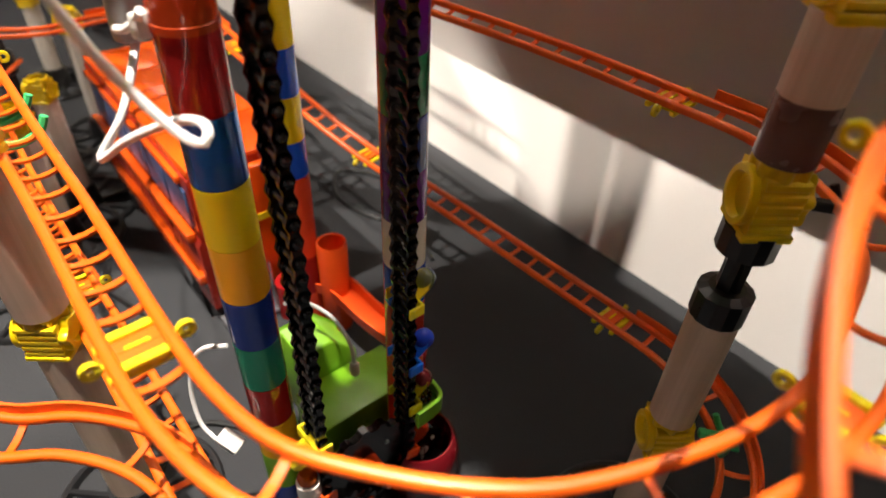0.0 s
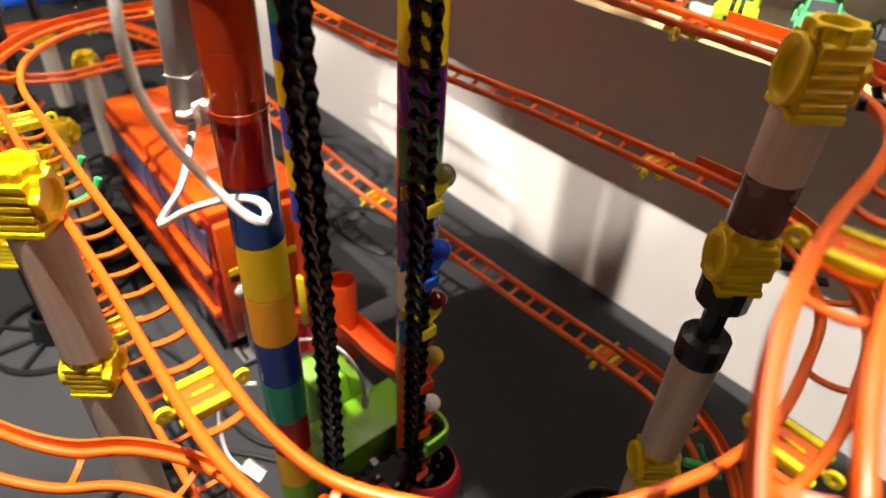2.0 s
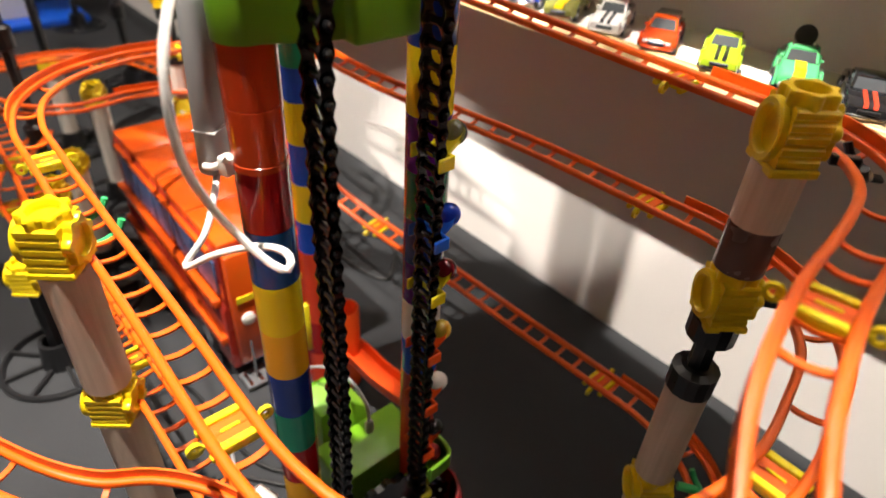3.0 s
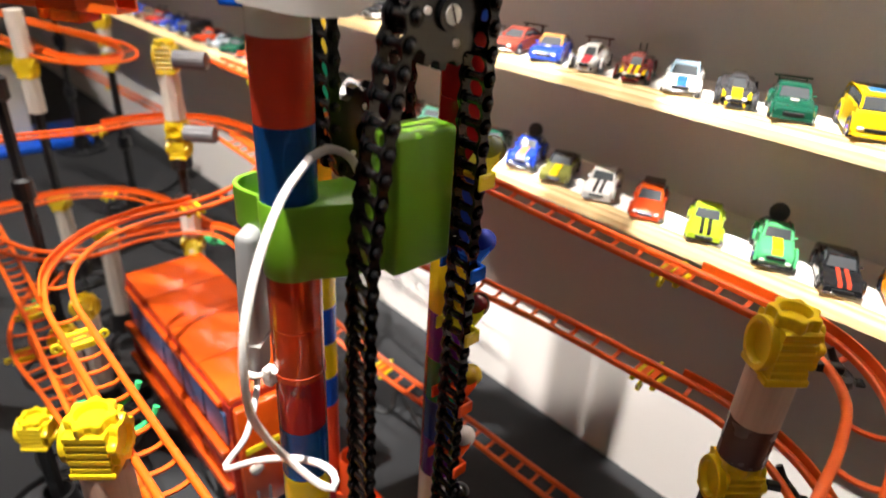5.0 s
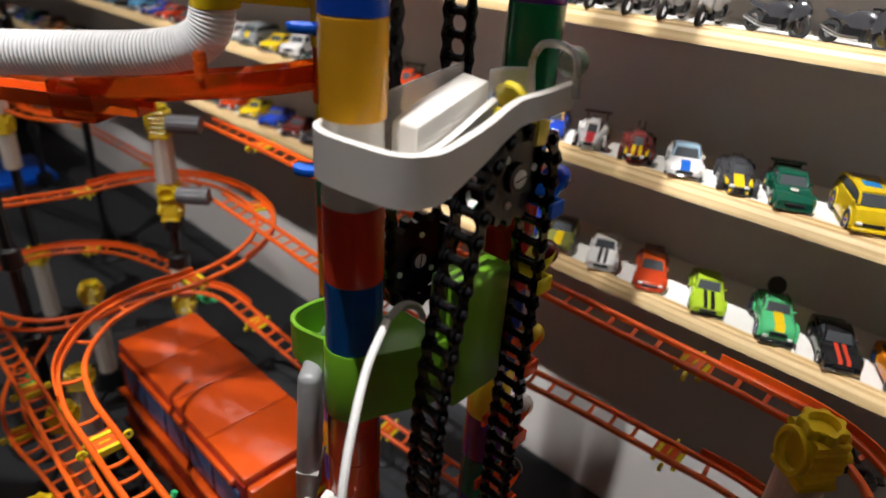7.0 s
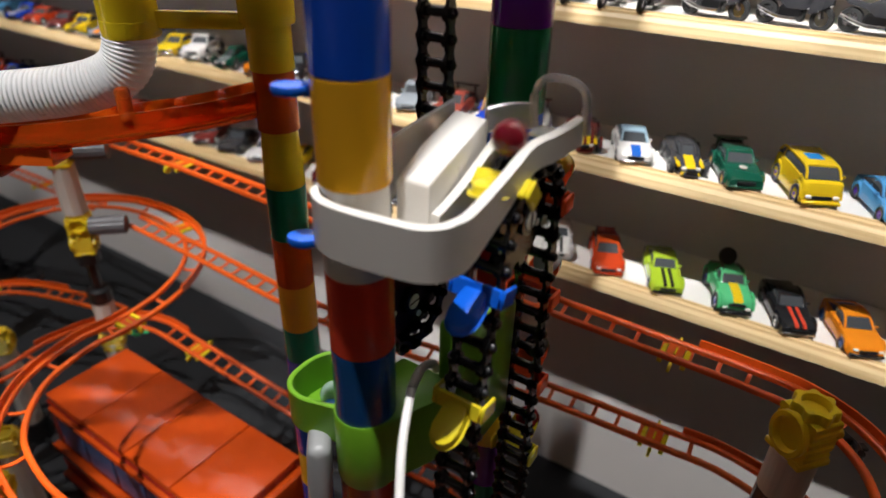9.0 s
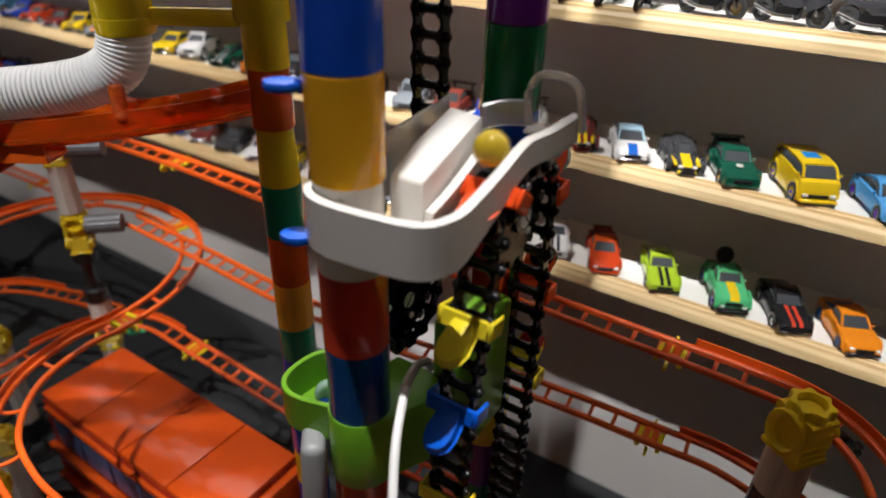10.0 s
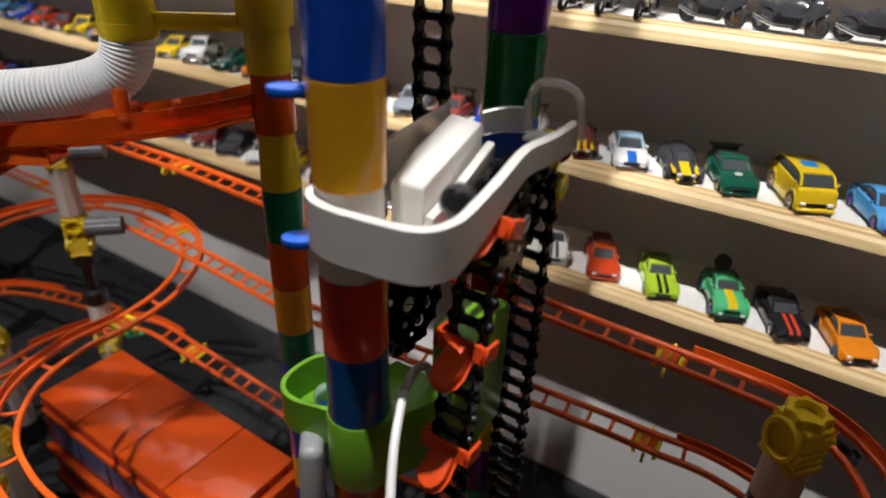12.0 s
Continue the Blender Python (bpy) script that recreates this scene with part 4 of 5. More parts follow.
part("knob", lathe(bmesh.new(), [(0.004, 0.0), (0.0075, 0.003), (0.0078, 0.007), (0.005, 0.012), (0.001, 0.0135)], 18, pose(-0.245, 0.095, 0.1)), "t_orange", blob)
part("foot", lathe(bmesh.new(), [(0.009, 0.0), (0.009, 0.1)], 18, pose(-0.245, 0.095, 0.0)), "white", blob)

# ---- hose, clear orange chute and yellow pieces on the slim tower ----
hose = thing("ribbed_hose", "translucent white ribbed marble hose", "hose")
hp = smooth_path([(-0.98, -0.20, 0.618), (-0.8, -0.052, 0.626), (-0.69, 0.042, 0.631), (-0.625, 0.104, 0.635), (-0.584, 0.141, 0.640), (-0.562, 0.161, 0.649), (-0.552, 0.170, 0.666), (-0.549, 0.173, 0.70)], 0.0011)
fr = frames_of(hp, Vector((0.3, -0.6, 0.5)).normalized())
bm = bmesh.new()
rings = []
for i, (p, f, s, u) in enumerate(fr):
    r = 0.0172 + 0.0005 * math.sin(i * 2 * math.pi / 3.0)
    rings.append([bm.verts.new(p + s * r * math.cos(2 * math.pi * k / 20) + u * r * math.sin(2 * math.pi * k / 20)) for k in range(20)])
for a, b in zip(rings, rings[1:]):
    for k in range(20):
        bm.faces.new((a[k], a[(k + 1) % 20], b[(k + 1) % 20], b[k]))
bm.faces.new(rings[0]), bm.faces.new(rings[-1])
part("hose", bm, "hose", hose)
part("cuff", lathe(bmesh.new(), [(0.0185, 0.676), (0.0192, 0.678), (0.0192, 0.687), (0.0175, 0.688)], 30, pose(-0.549, 0.173, 0)), "t_clearyellow", hose, "yellow cuff")
yel = thing("tube_bracket", "clear yellow double tube bracket that links hose and tower", "bracket")
for x, y in ((-0.549, 0.173), C_XY):
    part("socket", lathe(bmesh.new(), [(0.0185, 0.686), (0.019, 0.688), (0.019, 0.745), (0.0165, 0.746), (0.0160, 0.688)], 30, pose(x, y, 0), True), "t_clearyellow", yel)
mid = Vector((-0.512, 0.1995, 0))
d = (Vector((*C_XY, 0)) - Vector((-0.549, 0.173, 0))).normalized()
mm = Matrix((d, Vector((-d.y, d.x, 0)), Vector((0, 0, 1)))).transposed().to_4x4()
mm.translation = mid
part("bar", box(bmesh.new(), -0.03, 0.03, -0.004, 0.004, 0.681, 0.693, 0.002, 2), "t_clearyellow", yel, "", mm)
part("bar", box(bmesh.new(), -0.03, 0.03, -0.004, 0.004, 0.725, 0.735, 0.002, 2), "t_clearyellow", yel, "", mm)

och = thing("marble_chute", "clear orange marble chute with knobs from tower to track", "marble chute")
cp = smooth_path([(C_XY[0] - 0.012, C_XY[1] - 0.006, 0.632), (-0.51, 0.19, 0.626), (-0.545, 0.158, 0.620), (-0.59, 0.13, 0.612), (-0.645, 0.105, 0.604)], 0.006)
bm = bmesh.new()
sweep(bm, frames_of(cp), [(-0.0135, 0.010), (-0.0115, 0.010), (-0.0105, -0.004), (-0.006, -0.0075), (0.006, -0.0075), (0.0105, -0.004), (0.0115, 0.010), (0.0135, 0.010), (0.0128, -0.006), (0.0075, -0.0105), (-0.0075, -0.0105), (-0.0128, -0.006)])
part("channel", bm, "clear_orange", och)
for i in (4, 9, 14):
    k = min(i, len(cp) - 1)
    for e in (-1, 1):
        _, f, s, u = frames_of(cp)[k]
        bm = bmesh.new()
        bmesh.ops.create_uvsphere(bm, u_segments=14, v_segments=8, radius=0.0045)
        part("knob", bm, "clear_orange", och, "", Matrix.Translation(cp[k] + s * e * 0.011 + u * 0.006))
part("peg", lathe(bmesh.new(), [(0.0052, 0), (0.0052, 0.026), (0.0042, 0.028)], 12, pose(-0.542, 0.152, 0.618)), "clear_orange", och)
part("end_block", box(bmesh.new(), -0.022, 0.022, -0.014, 0.014, -0.022, 0.012, 0.003, 2), "clear_orange", och, "", pose(-0.655, 0.1, 0.598, 0, 0, 30))
T_CH = [(-0.60, 0.13, 0.592), (-0.70, 0.075, 0.59), (-0.85, 0.0, 0.588), (-1.05, -0.1, 0.586)]
bm = bmesh.new()
fr = frames_of(smooth_path(T_CH, 0.01))
sweep(bm, fr, [(-0.0125, 0.008), (-0.0105, 0.008), (-0.0100, -0.002), (0.0100, -0.002), (0.0105, 0.008), (0.0125, 0.008), (0.012, -0.0045), (-0.012, -0.0045)])
tagged(part("trough_track", bm, "orange_rail", None, "orange plastic marble trough running out under the hose"), "", "toy track")
for z in (0.7, 0.634):
    k = thing("blue_paddle", "small blue plastic paddle clipped to a tower", "paddle", pose(-0.3055, 0.0905, z, 0, 0, 208))
    bm = lathe(bmesh.new(), [(0.002, -0.0022), (0.0058, -0.0018), (0.0062, 0.0), (0.0058, 0.0018), (0.002, 0.0022)], 20)
    bmesh.ops.scale(bm, vec=(1.3, 1, 1), verts=bm.verts)
    part("blade", bm, "blue_cup", k, "", pose(0.0095, 0, 0))
    part("stem", box(bmesh.new(), -0.002, 0.005, -0.0022, 0.0022, -0.003, 0.003, 0.001, 1), "t_navy", k)


# ---- toy bus ----
bus = thing("toy_bus", "large orange-red toy bus with sticker windows on the floor", "toy bus", pose(-0.703, 0.205, 0, 0, 0, -1))
BL = 0.168
for i in range(4):
    x0 = -BL + i * 2 * BL / 4
    part("roof_panel", box(bmesh.new(), x0 + 0.0006, x0 + BL / 2 - 0.0006, -0.056, 0.056, 0.188, 0.2, 0.0018, 2), "bus", bus)
bm = bmesh.new()
prism(bm, [(-0.058, 0.118), (0.058, 0.118), (0.0575, 0.188), (0.05, 0.196), (-0.05, 0.196), (-0.0575, 0.188)], -BL, BL, pose(0, 0, 0, 90, 0, 90))
part("upper_body", bm, "bus_dark", bus, "dark glossy red upper body")
bm = bmesh.new()
prism(bm, [(-0.062, 0.02), (0.062, 0.02), (0.062, 0.108), (0.057, 0.118), (-0.057, 0.118), (-0.062, 0.108)], -BL, BL, pose(0, 0, 0, 90, 0, 90))
part("lower_body", bm, "bus_dark", bus)
for s in (-1, 1):
    part("roof_rail", box(bmesh.new(), -BL + 0.01, BL - 0.02, s * 0.0585 - 0.004, s * 0.0585 + 0.004, 0.176, 0.186, 0.002, 2), "bus", bus, "glossy orange rail")
    part("belt_rail", box(bmesh.new(), -BL, BL - 0.01, s * 0.064 - 0.005, s * 0.064 + 0.005, 0.11, 0.122, 0.002, 2), "bus", bus, "glossy orange rail")
    part("sill_rail", box(bmesh.new(), -BL, BL - 0.005, s * 0.065 - 0.005, s * 0.065 + 0.005, 0.055, 0.068, 0.002, 2), "bus", bus, "glossy orange rail")
    for i in range(5):
        x0 = -BL + 0.02 + i * 0.062
        part("window", box(bmesh.new(), x0, x0 + 0.056, s * 0.0588 - 0.0012, s * 0.0588 + 0.0012, 0.127, 0.172, 0.0008, 1), "decal", bus, "dark blue-grey sticker window")
    for x in (-0.11, 0.10):
        w = part("wheel", lathe(bmesh.new(), [(0.02, -0.008), (0.026, -0.006), (0.027, 0), (0.026, 0.006), (0.02, 0.008)], 26, pose(x, s * 0.056, 0.027, 90, 0, 0)), "tyre", bus)
        part("rim", lathe(bmesh.new(), [(0.014, -0.0095), (0.014, 0.0095)], 18, pose(x, s * 0.056, 0.027, 90, 0, 0)), "chrome", w)
part("front_wall", box(bmesh.new(), BL, BL + 0.012, -0.056, 0.056, 0.03, 0.19, 0.004, 2), "bus", bus)
for y in (-0.045, -0.03, 0.0, 0.03, 0.045):
    part("grab_bar", lathe(bmesh.new(), [(0.0016, 0.01), (0.0016, 0.075)], 10, pose(BL + 0.022, y, 0)), "chrome", bus, "thin chrome bar")
for y in (-0.04, 0.04):
    part("headlight", lathe(bmesh.new(), [(0.008, -0.002), (0.008, 0.003), (0.005, 0.0045)], 18, pose(BL + 0.012, y, 0.1, 0, 90, 0)), "white", bus, "round pale headlight")
part("nose_stripe", box(bmesh.new(), BL + 0.0115, BL + 0.0135, -0.05, 0.05, 0.125, 0.133), "lemon", bus, "yellow stripe")
part("step_plate", box(bmesh.new(), BL, BL + 0.03, -0.06, 0.06, 0.004, 0.009, 0.001, 1), "grey_tube", bus, "dark perforated step plate")
for i in range(9):
    part("step_rib", box(bmesh.new(), BL + 0.004, BL + 0.028, -0.056 + i * 0.0135, -0.052 + i * 0.0135, 0.0092, 0.0105), "chrome", bus)


# ---- toy cars on the shelves ----
def loft(bm, sections, cap=True):
    """sections: (y, half width low, half width high, z low, z high)."""
    rings = []
    for y, wl, wh, zl, zh in sections:
        zm = zl + (zh - zl) * 0.62
        rings.append([bm.verts.new(c) for c in ((-wl, y, zl), (wl, y, zl), (wl * 1.0, y, zm), (wh, y, zh - 0.0006), (wh * 0.8, y, zh), (-wh * 0.8, y, zh), (-wh, y, zh - 0.0006), (-wl * 1.0, y, zm))])
    for a, b in zip(rings, rings[1:]):
        for i in range(8):
            j = (i + 1) % 8
            bm.faces.new((a[i], a[j], b[j], b[i]))
    if cap:
        bm.faces.new(rings[0]), bm.faces.new(rings[-1])
    return bm


STYLES = {
    # body sections, cabin sections, wheel radius, ride
    "coupe": ([(-0.036, 0.012, 0.011, 0.004, 0.009), (-0.033, 0.0145, 0.013, 0.003, 0.0115), (-0.02, 0.0155, 0.0145, 0.003, 0.0135), (0.0, 0.0155, 0.0148, 0.003, 0.0148), (0.02, 0.0158, 0.0148, 0.003, 0.0152), (0.032, 0.015, 0.014, 0.004, 0.0155), (0.036, 0.013, 0.012, 0.006, 0.0135)],
              [(-0.012, 0.0128, 0.0118, 0.0135, 0.0142), (-0.002, 0.0125, 0.0098, 0.014, 0.0208), (0.012, 0.0125, 0.0098, 0.0145, 0.0212), (0.027, 0.0122, 0.011, 0.015, 0.0158)], 0.0058),
    "muscle": ([(-0.037, 0.0135, 0.0125, 0.004, 0.0105), (-0.034, 0.0148, 0.0135, 0.003, 0.0125), (-0.01, 0.0152, 0.0142, 0.003, 0.0142), (0.02, 0.0155, 0.0145, 0.003, 0.0148), (0.036, 0.0145, 0.0135, 0.005, 0.0148), (0.038, 0.0135, 0.0125, 0.007, 0.013)],
               [(-0.008, 0.0125, 0.0115, 0.0138, 0.0145), (0.0, 0.0122, 0.0102, 0.0142, 0.0212), (0.014, 0.0122, 0.0102, 0.0145, 0.0216), (0.024, 0.0122, 0.0108, 0.0145, 0.0165), (0.03, 0.0122, 0.0108, 0.0145, 0.015)], 0.006),
    "truck": ([(-0.035, 0.0125, 0.0115, 0.008, 0.014), (-0.031, 0.0145, 0.0125, 0.007, 0.0175), (-0.01, 0.0148, 0.0135, 0.007, 0.019), (0.01, 0.0148, 0.0138, 0.007, 0.0195), (0.03, 0.0142, 0.0132, 0.008, 0.019), (0.034, 0.013, 0.012, 0.01, 0.0175)],
              [(-0.01, 0.012, 0.0112, 0.0185, 0.0195), (-0.003, 0.0118, 0.0098, 0.019, 0.0265), (0.008, 0.0118, 0.0098, 0.0192, 0.0268), (0.013, 0.0118, 0.0108, 0.0192, 0.0205)], 0.0085),
    "racer": ([(-0.038, 0.006, 0.005, 0.003, 0.006), (-0.03, 0.0085, 0.007, 0.003, 0.0095), (-0.012, 0.013, 0.0105, 0.003, 0.0125), (0.005, 0.0152, 0.013, 0.003, 0.0145), (0.025, 0.0158, 0.0125, 0.003, 0.0165), (0.034, 0.014, 0.0115, 0.005, 0.0145)],
              [(-0.014, 0.007, 0.006, 0.0115, 0.0125), (-0.004, 0.0075, 0.005, 0.013, 0.0192), (0.008, 0.0078, 0.0052, 0.014, 0.0196), (0.022, 0.007, 0.005, 0.0155, 0.017)], 0.0062),
    "van": ([(-0.034, 0.0138, 0.0132, 0.004, 0.0125), (-0.032, 0.0155, 0.0145, 0.003, 0.0185), (-0.026, 0.016, 0.0148, 0.003, 0.0205), (0.0, 0.0162, 0.015, 0.003, 0.0215), (0.03, 0.016, 0.015, 0.003, 0.0215), (0.034, 0.015, 0.014, 0.005, 0.02)],
            [(-0.028, 0.0142, 0.0132, 0.0195, 0.0205), (-0.018, 0.014, 0.0122, 0.0205, 0.0278), (0.024, 0.014, 0.0122, 0.021, 0.0282), (0.033, 0.0138, 0.0128, 0.0205, 0.0225)], 0.0078),
}
PAINT = {}


def paint(col):
    if col not in PAINT:
        PAINT[col] = plastic("car_paint", col, 0.16, 0, 0.12, 120, 0.02, 0.6)
    return PAINT[col]


CAR_MESH = {}


def car_mesh(style, what, col=None):
    key = (style, what, col)
    if key in CAR_MESH:
        return CAR_MESH[key]
    body, cabin, r = STYLES[style]
    mat = paint(col) if col else "glass_dark"
    if what == "body":
        me = finish(loft(bmesh.new(), body), "body", mat, True, 50)
    elif what == "glass":
        me = finish(loft(bmesh.new(), cabin), "glass", "glass_dark", True, 40)
    elif what == "roof":
        top = max(c[4] for c in cabin)
        ys = [c[0] for c in cabin if c[4] > top - 0.003]
        w = [c[2] for c in cabin if c[4] > top - 0.003][0]
        me = finish(loft(bmesh.new(), [(ys[0] - 0.001, w * 0.95, w * 0.9, top - 0.0012, top + 0.0002), (ys[0] + 0.001, w + 0.0004, w, top - 0.0016, top + 0.0008), (ys[-1], w + 0.0004, w, top - 0.0016, top + 0.0009), (ys[-1] + 0.002, w * 0.95, w * 0.9, top - 0.0018, top + 0.0002)]), "roof", mat, True, 50)
    elif what == "pillars":
        bm = bmesh.new()
        for sx in (-1, 1):
            cord(bm, [(sx * (wh + (wl - wh) * 0.12), y, zh - 0.0002) for y, wl, wh, zl, zh in cabin], 0.0011, 0.0035, 6)
            y, wl, wh, zl, zh = cabin[len(cabin) // 2]
            cord(bm, [(sx * (wl + 0.0001), y - 0.003, zl), (sx * (wh + 0.0003), y - 0.004, zh)], 0.0008, 0.004, 6)
        me = finish(bm, "pillars", mat)
    elif what == "arch":
        me = finish(cord(bmesh.new(), [(0, r * 1.22 * math.cos(a), r * 1.22 * math.sin(a)) for a in [math.pi * i / 10 for i in range(11)]], 0.0014, 0.003, 6), "arch", mat)
    elif what == "trim":
        f = body[1]
        bm = box(bmesh.new(), -f[1] * 0.5, f[1] * 0.5, body[0][0] - 0.0012, body[0][0] + 0.003, f[3] + 0.0035, f[3] + 0.0062, 0.0005, 1)
        me = finish(bm, "trim", "black", False)
    elif what == "tyre":
        me = finish(lathe(bmesh.new(), [(r * 0.6, -0.0022), (r * 0.92, -0.0024), (r, -0.0016), (r, 0.0016), (r * 0.92, 0.0024), (r * 0.6, 0.0022)], 20, pose(0, 0, 0, 0, 90, 0), True), "wheel", "tyre")
    elif what == "rim":
        bm = lathe(bmesh.new(), [(r * 0.62, -0.0018), (r * 0.62, 0.0018)], 16, pose(0, 0, 0, 0, 90, 0))
        lathe(bm, [(r * 0.2, -0.0026), (r * 0.2, 0.0026)], 10, pose(0, 0, 0, 0, 90, 0))
        me = finish(bm, "rim", mat if col else "chrome", False)
    CAR_MESH[key] = me
    return me


def toy_car(x, z, style, col, label, y=0.519, yaw=0.0, roof=None, stripe=None, accent=None, rim=None, wing=None, base=None, extra=""):
    body, cabin, r = STYLES[style]
    c = thing("toy_car", label, "toy car", pose(x, y, z + 0.0004, 0, 0, yaw + 24), "shelf cars")
    c.scale = (1.05, 1.05, 1.12)
    lift = max(0.0, r - 0.0058) * 0.35 + 0.001
    b = part("body", car_mesh(style, "body", col), None, c, "", pose(0, 0, lift))
    part("window_glass", car_mesh(style, "glass"), None, c, "dark tinted windows", pose(0, 0, lift))
    part("roof", car_mesh(style, "roof", roof or col), None, c, "", pose(0, 0, lift))
    for sx in (-1, 1):
        for wy in (-0.0225, 0.0215):
            w = part("wheel", car_mesh(style, "tyre"), None, c, "", pose(sx * 0.0142, wy, r))
            part("rim", car_mesh(style, "rim", rim), None, w)
            if x > -1.3:
                part("wheel_arch", car_mesh(style, "arch", col), None, c, "", pose(sx * 0.0152, wy, r))
    front = body[1]
    part("window_frame", car_mesh(style, "pillars", roof or col), None, c, "", pose(0, 0, lift))
    part("grille", car_mesh(style, "trim"), None, c, "dark grille", pose(0, 0, lift))
    if x > -0.6:
        for sx in (-1, 1):
            y0, wl, wh, zl, zh = cabin[0]
            part("mirror", box(bmesh.new(), sx * (wl + 0.0022) - 0.0014, sx * (wl + 0.0022) + 0.0014, y0 + 0.003, y0 + 0.0048, zl + 0.001, zl + 0.003, 0.0005, 1), paint(col), c, "", pose(0, 0, lift))
    part("bumper", box(bmesh.new(), -front[1] * 0.95, front[1] * 0.95, -0.0375, -0.0335, 0.003, 0.0058, 0.0008, 1), paint(base) if base else "chrome", c, "", pose(0, 0, lift))
    for sx in (-1, 1):
        part("headlight", box(bmesh.new(), sx * front[1] * 0.68 - 0.0022, sx * front[1] * 0.68 + 0.0022, -0.0362, -0.0335, 0.0075, 0.0098, 0.0006, 1), "white", c, "", pose(0, 0, lift))
    hood = [s for s in body if s[0] <= cabin[0][0] + 0.002][-1]
    if stripe:
        for sx in ((-1, 1) if stripe[1] else (0,)):
            w = 0.0016 if stripe[1] else 0.0042
            bm = bmesh.new()
            vs = []
            for yy, zz in [(s[0], s[4]) for s in body if s[0] < cabin[0][0] + 0.004]:
                vs.append([bm.verts.new((sx * 0.0032 + e * w, yy, zz + h + 0.0002)) for h in (0, 0.0005) for e in (-1, 1)])
            for a, d in zip(vs, vs[1:]):
                bm.faces.new((a[2], a[3], d[3], d[2])), bm.faces.new((a[0], a[1], d[1], d[0])), bm.faces.new((a[0], a[2], d[2], d[0])), bm.faces.new((a[1], a[3], d[3], d[1]))
            part("stripe", bm, paint(stripe[0]), c, "racing stripe on the bonnet", pose(0, 0, lift), False)
    if accent:
        for sx in (-1, 1):
            part("flash", box(bmesh.new(), sx * 0.0098 - 0.0016, sx * 0.0098 + 0.0016, -0.031, -0.014, 0.0118, 0.0142 if style != "racer" else 0.012, 0.0006, 1), paint(accent), c, "coloured flash on the wing", pose(0, 0, lift, 5))
    if wing:
        part("spoiler", box(bmesh.new(), -0.0148, 0.0148, 0.031, 0.038, 0.0215, 0.0228, 0.0005, 1), paint(wing), c, "rear wing", pose(0, 0, lift))
        for sx in (-1, 1):
            part("strut", box(bmesh.new(), sx * 0.0105 - 0.0007, sx * 0.0105 + 0.0007, 0.032, 0.036, 0.013, 0.0216), paint(wing), c, "", pose(0, 0, lift))
    if extra == "spare":
        part("spare_wheel", lathe(bmesh.new(), [(0.004, -0.003), (0.0078, -0.0028), (0.0085, 0), (0.0078, 0.0028), (0.004, 0.003)], 20, pose(0, 0.022, 0.0315, 60)), "tyre", c, "spare wheel on the bed")
        for sx in (-1, 1):
            part("roll_bar", cord(bmesh.new(), [(sx * 0.01, -0.006, 0.021), (sx * 0.0085, -0.001, 0.029), (sx * 0.0085, 0.012, 0.029), (sx * 0.011, 0.028, 0.0215)], 0.0009, 0.003, 6), "black", c)
    if col in (GN, BL_) and extra != "spare" and x > -0.6:
        part("emblem", lathe(bmesh.new(), [(0.0034, 0), (0.0034, 0.0006), (0.003, 0.0008)], 20, pose(0, -0.019, hood[4] + 0.0002, 3)), paint((0.55, 0.5, 0.45)), c, "round pale badge on the bonnet", pose(0, 0, lift))
    if extra == "bed":
        part("load_bed", box(bmesh.new(), -0.0105, 0.0105, 0.017, 0.035, 0.0148, 0.0205, 0.001, 1), paint(tuple(v * 0.4 for v in col)), c, "dark load bed", pose(0, 0, lift))
    if extra == "hatch":
        part("roof_hatch", box(bmesh.new(), -0.0065, 0.0065, -0.008, 0.006, 0.0285, 0.0292, 0.0003, 1), paint((0.03, 0.25, 0.6)), c, "blue roof panel", pose(0, 0, lift))
    if extra == "pipes":
        for sx in (-0.003, 0.003):
            part("pipe", lathe(bmesh.new(), [(0.0007, 0.015), (0.0007, 0.027)], 8, pose(sx, 0.028, 0)), "black", c)
    return c


S1, S2, S3, S4 = SHELVES
OR, BK, LG, LM, RD, WH, YE, BL_, GN, MR, DG = (0.8, 0.25, 0.01), (0.015, 0.015, 0.017), (0.1, 0.5, 0.2), (0.42, 0.6, 0.03), (0.5, 0.05, 0.012), (0.75, 0.73, 0.7), (0.8, 0.55, 0.01), (0.02, 0.06, 0.45), (0.01, 0.085, 0.05), (0.16, 0.03, 0.025), (0.05, 0.05, 0.055)
toy_car(-0.064, S1, "coupe", OR, "orange die-cast sports car on a white shelf", rim=(0.03, 0.08, 0.25), base=BK)
toy_car(0.0, S1, "muscle", DG, "dark grey die-cast car on a white shelf")
toy_car(0.085, S1, "coupe", RD, "red die-cast car on a white shelf")
toy_car(-0.119, S1, "muscle", BK, "black die-cast muscle car with red bonnet stripes", stripe=((0.6, 0.06, 0.03), True))
toy_car(-0.174, S1, "truck", LG, "light green die-cast desert truck with a spare wheel", stripe=(YE, False), accent=(0.02, 0.06, 0.4), base=BK, rim=(0.02, 0.05, 0.3), extra="spare")
toy_car(-0.239, S1, "muscle", LM, "lime die-cast muscle car with black bonnet stripes", stripe=(BK, True), base=BK)
toy_car(-0.301, S1, "coupe", RD, "copper-red die-cast pickup with pale flashes", accent=(0.8, 0.6, 0.3), roof=(0.6, 0.08, 0.01), extra="bed", base=RD)
toy_car(-0.359, S1, "muscle", WH, "white die-cast panel car with black scribbles", stripe=(DG, True), base=WH)
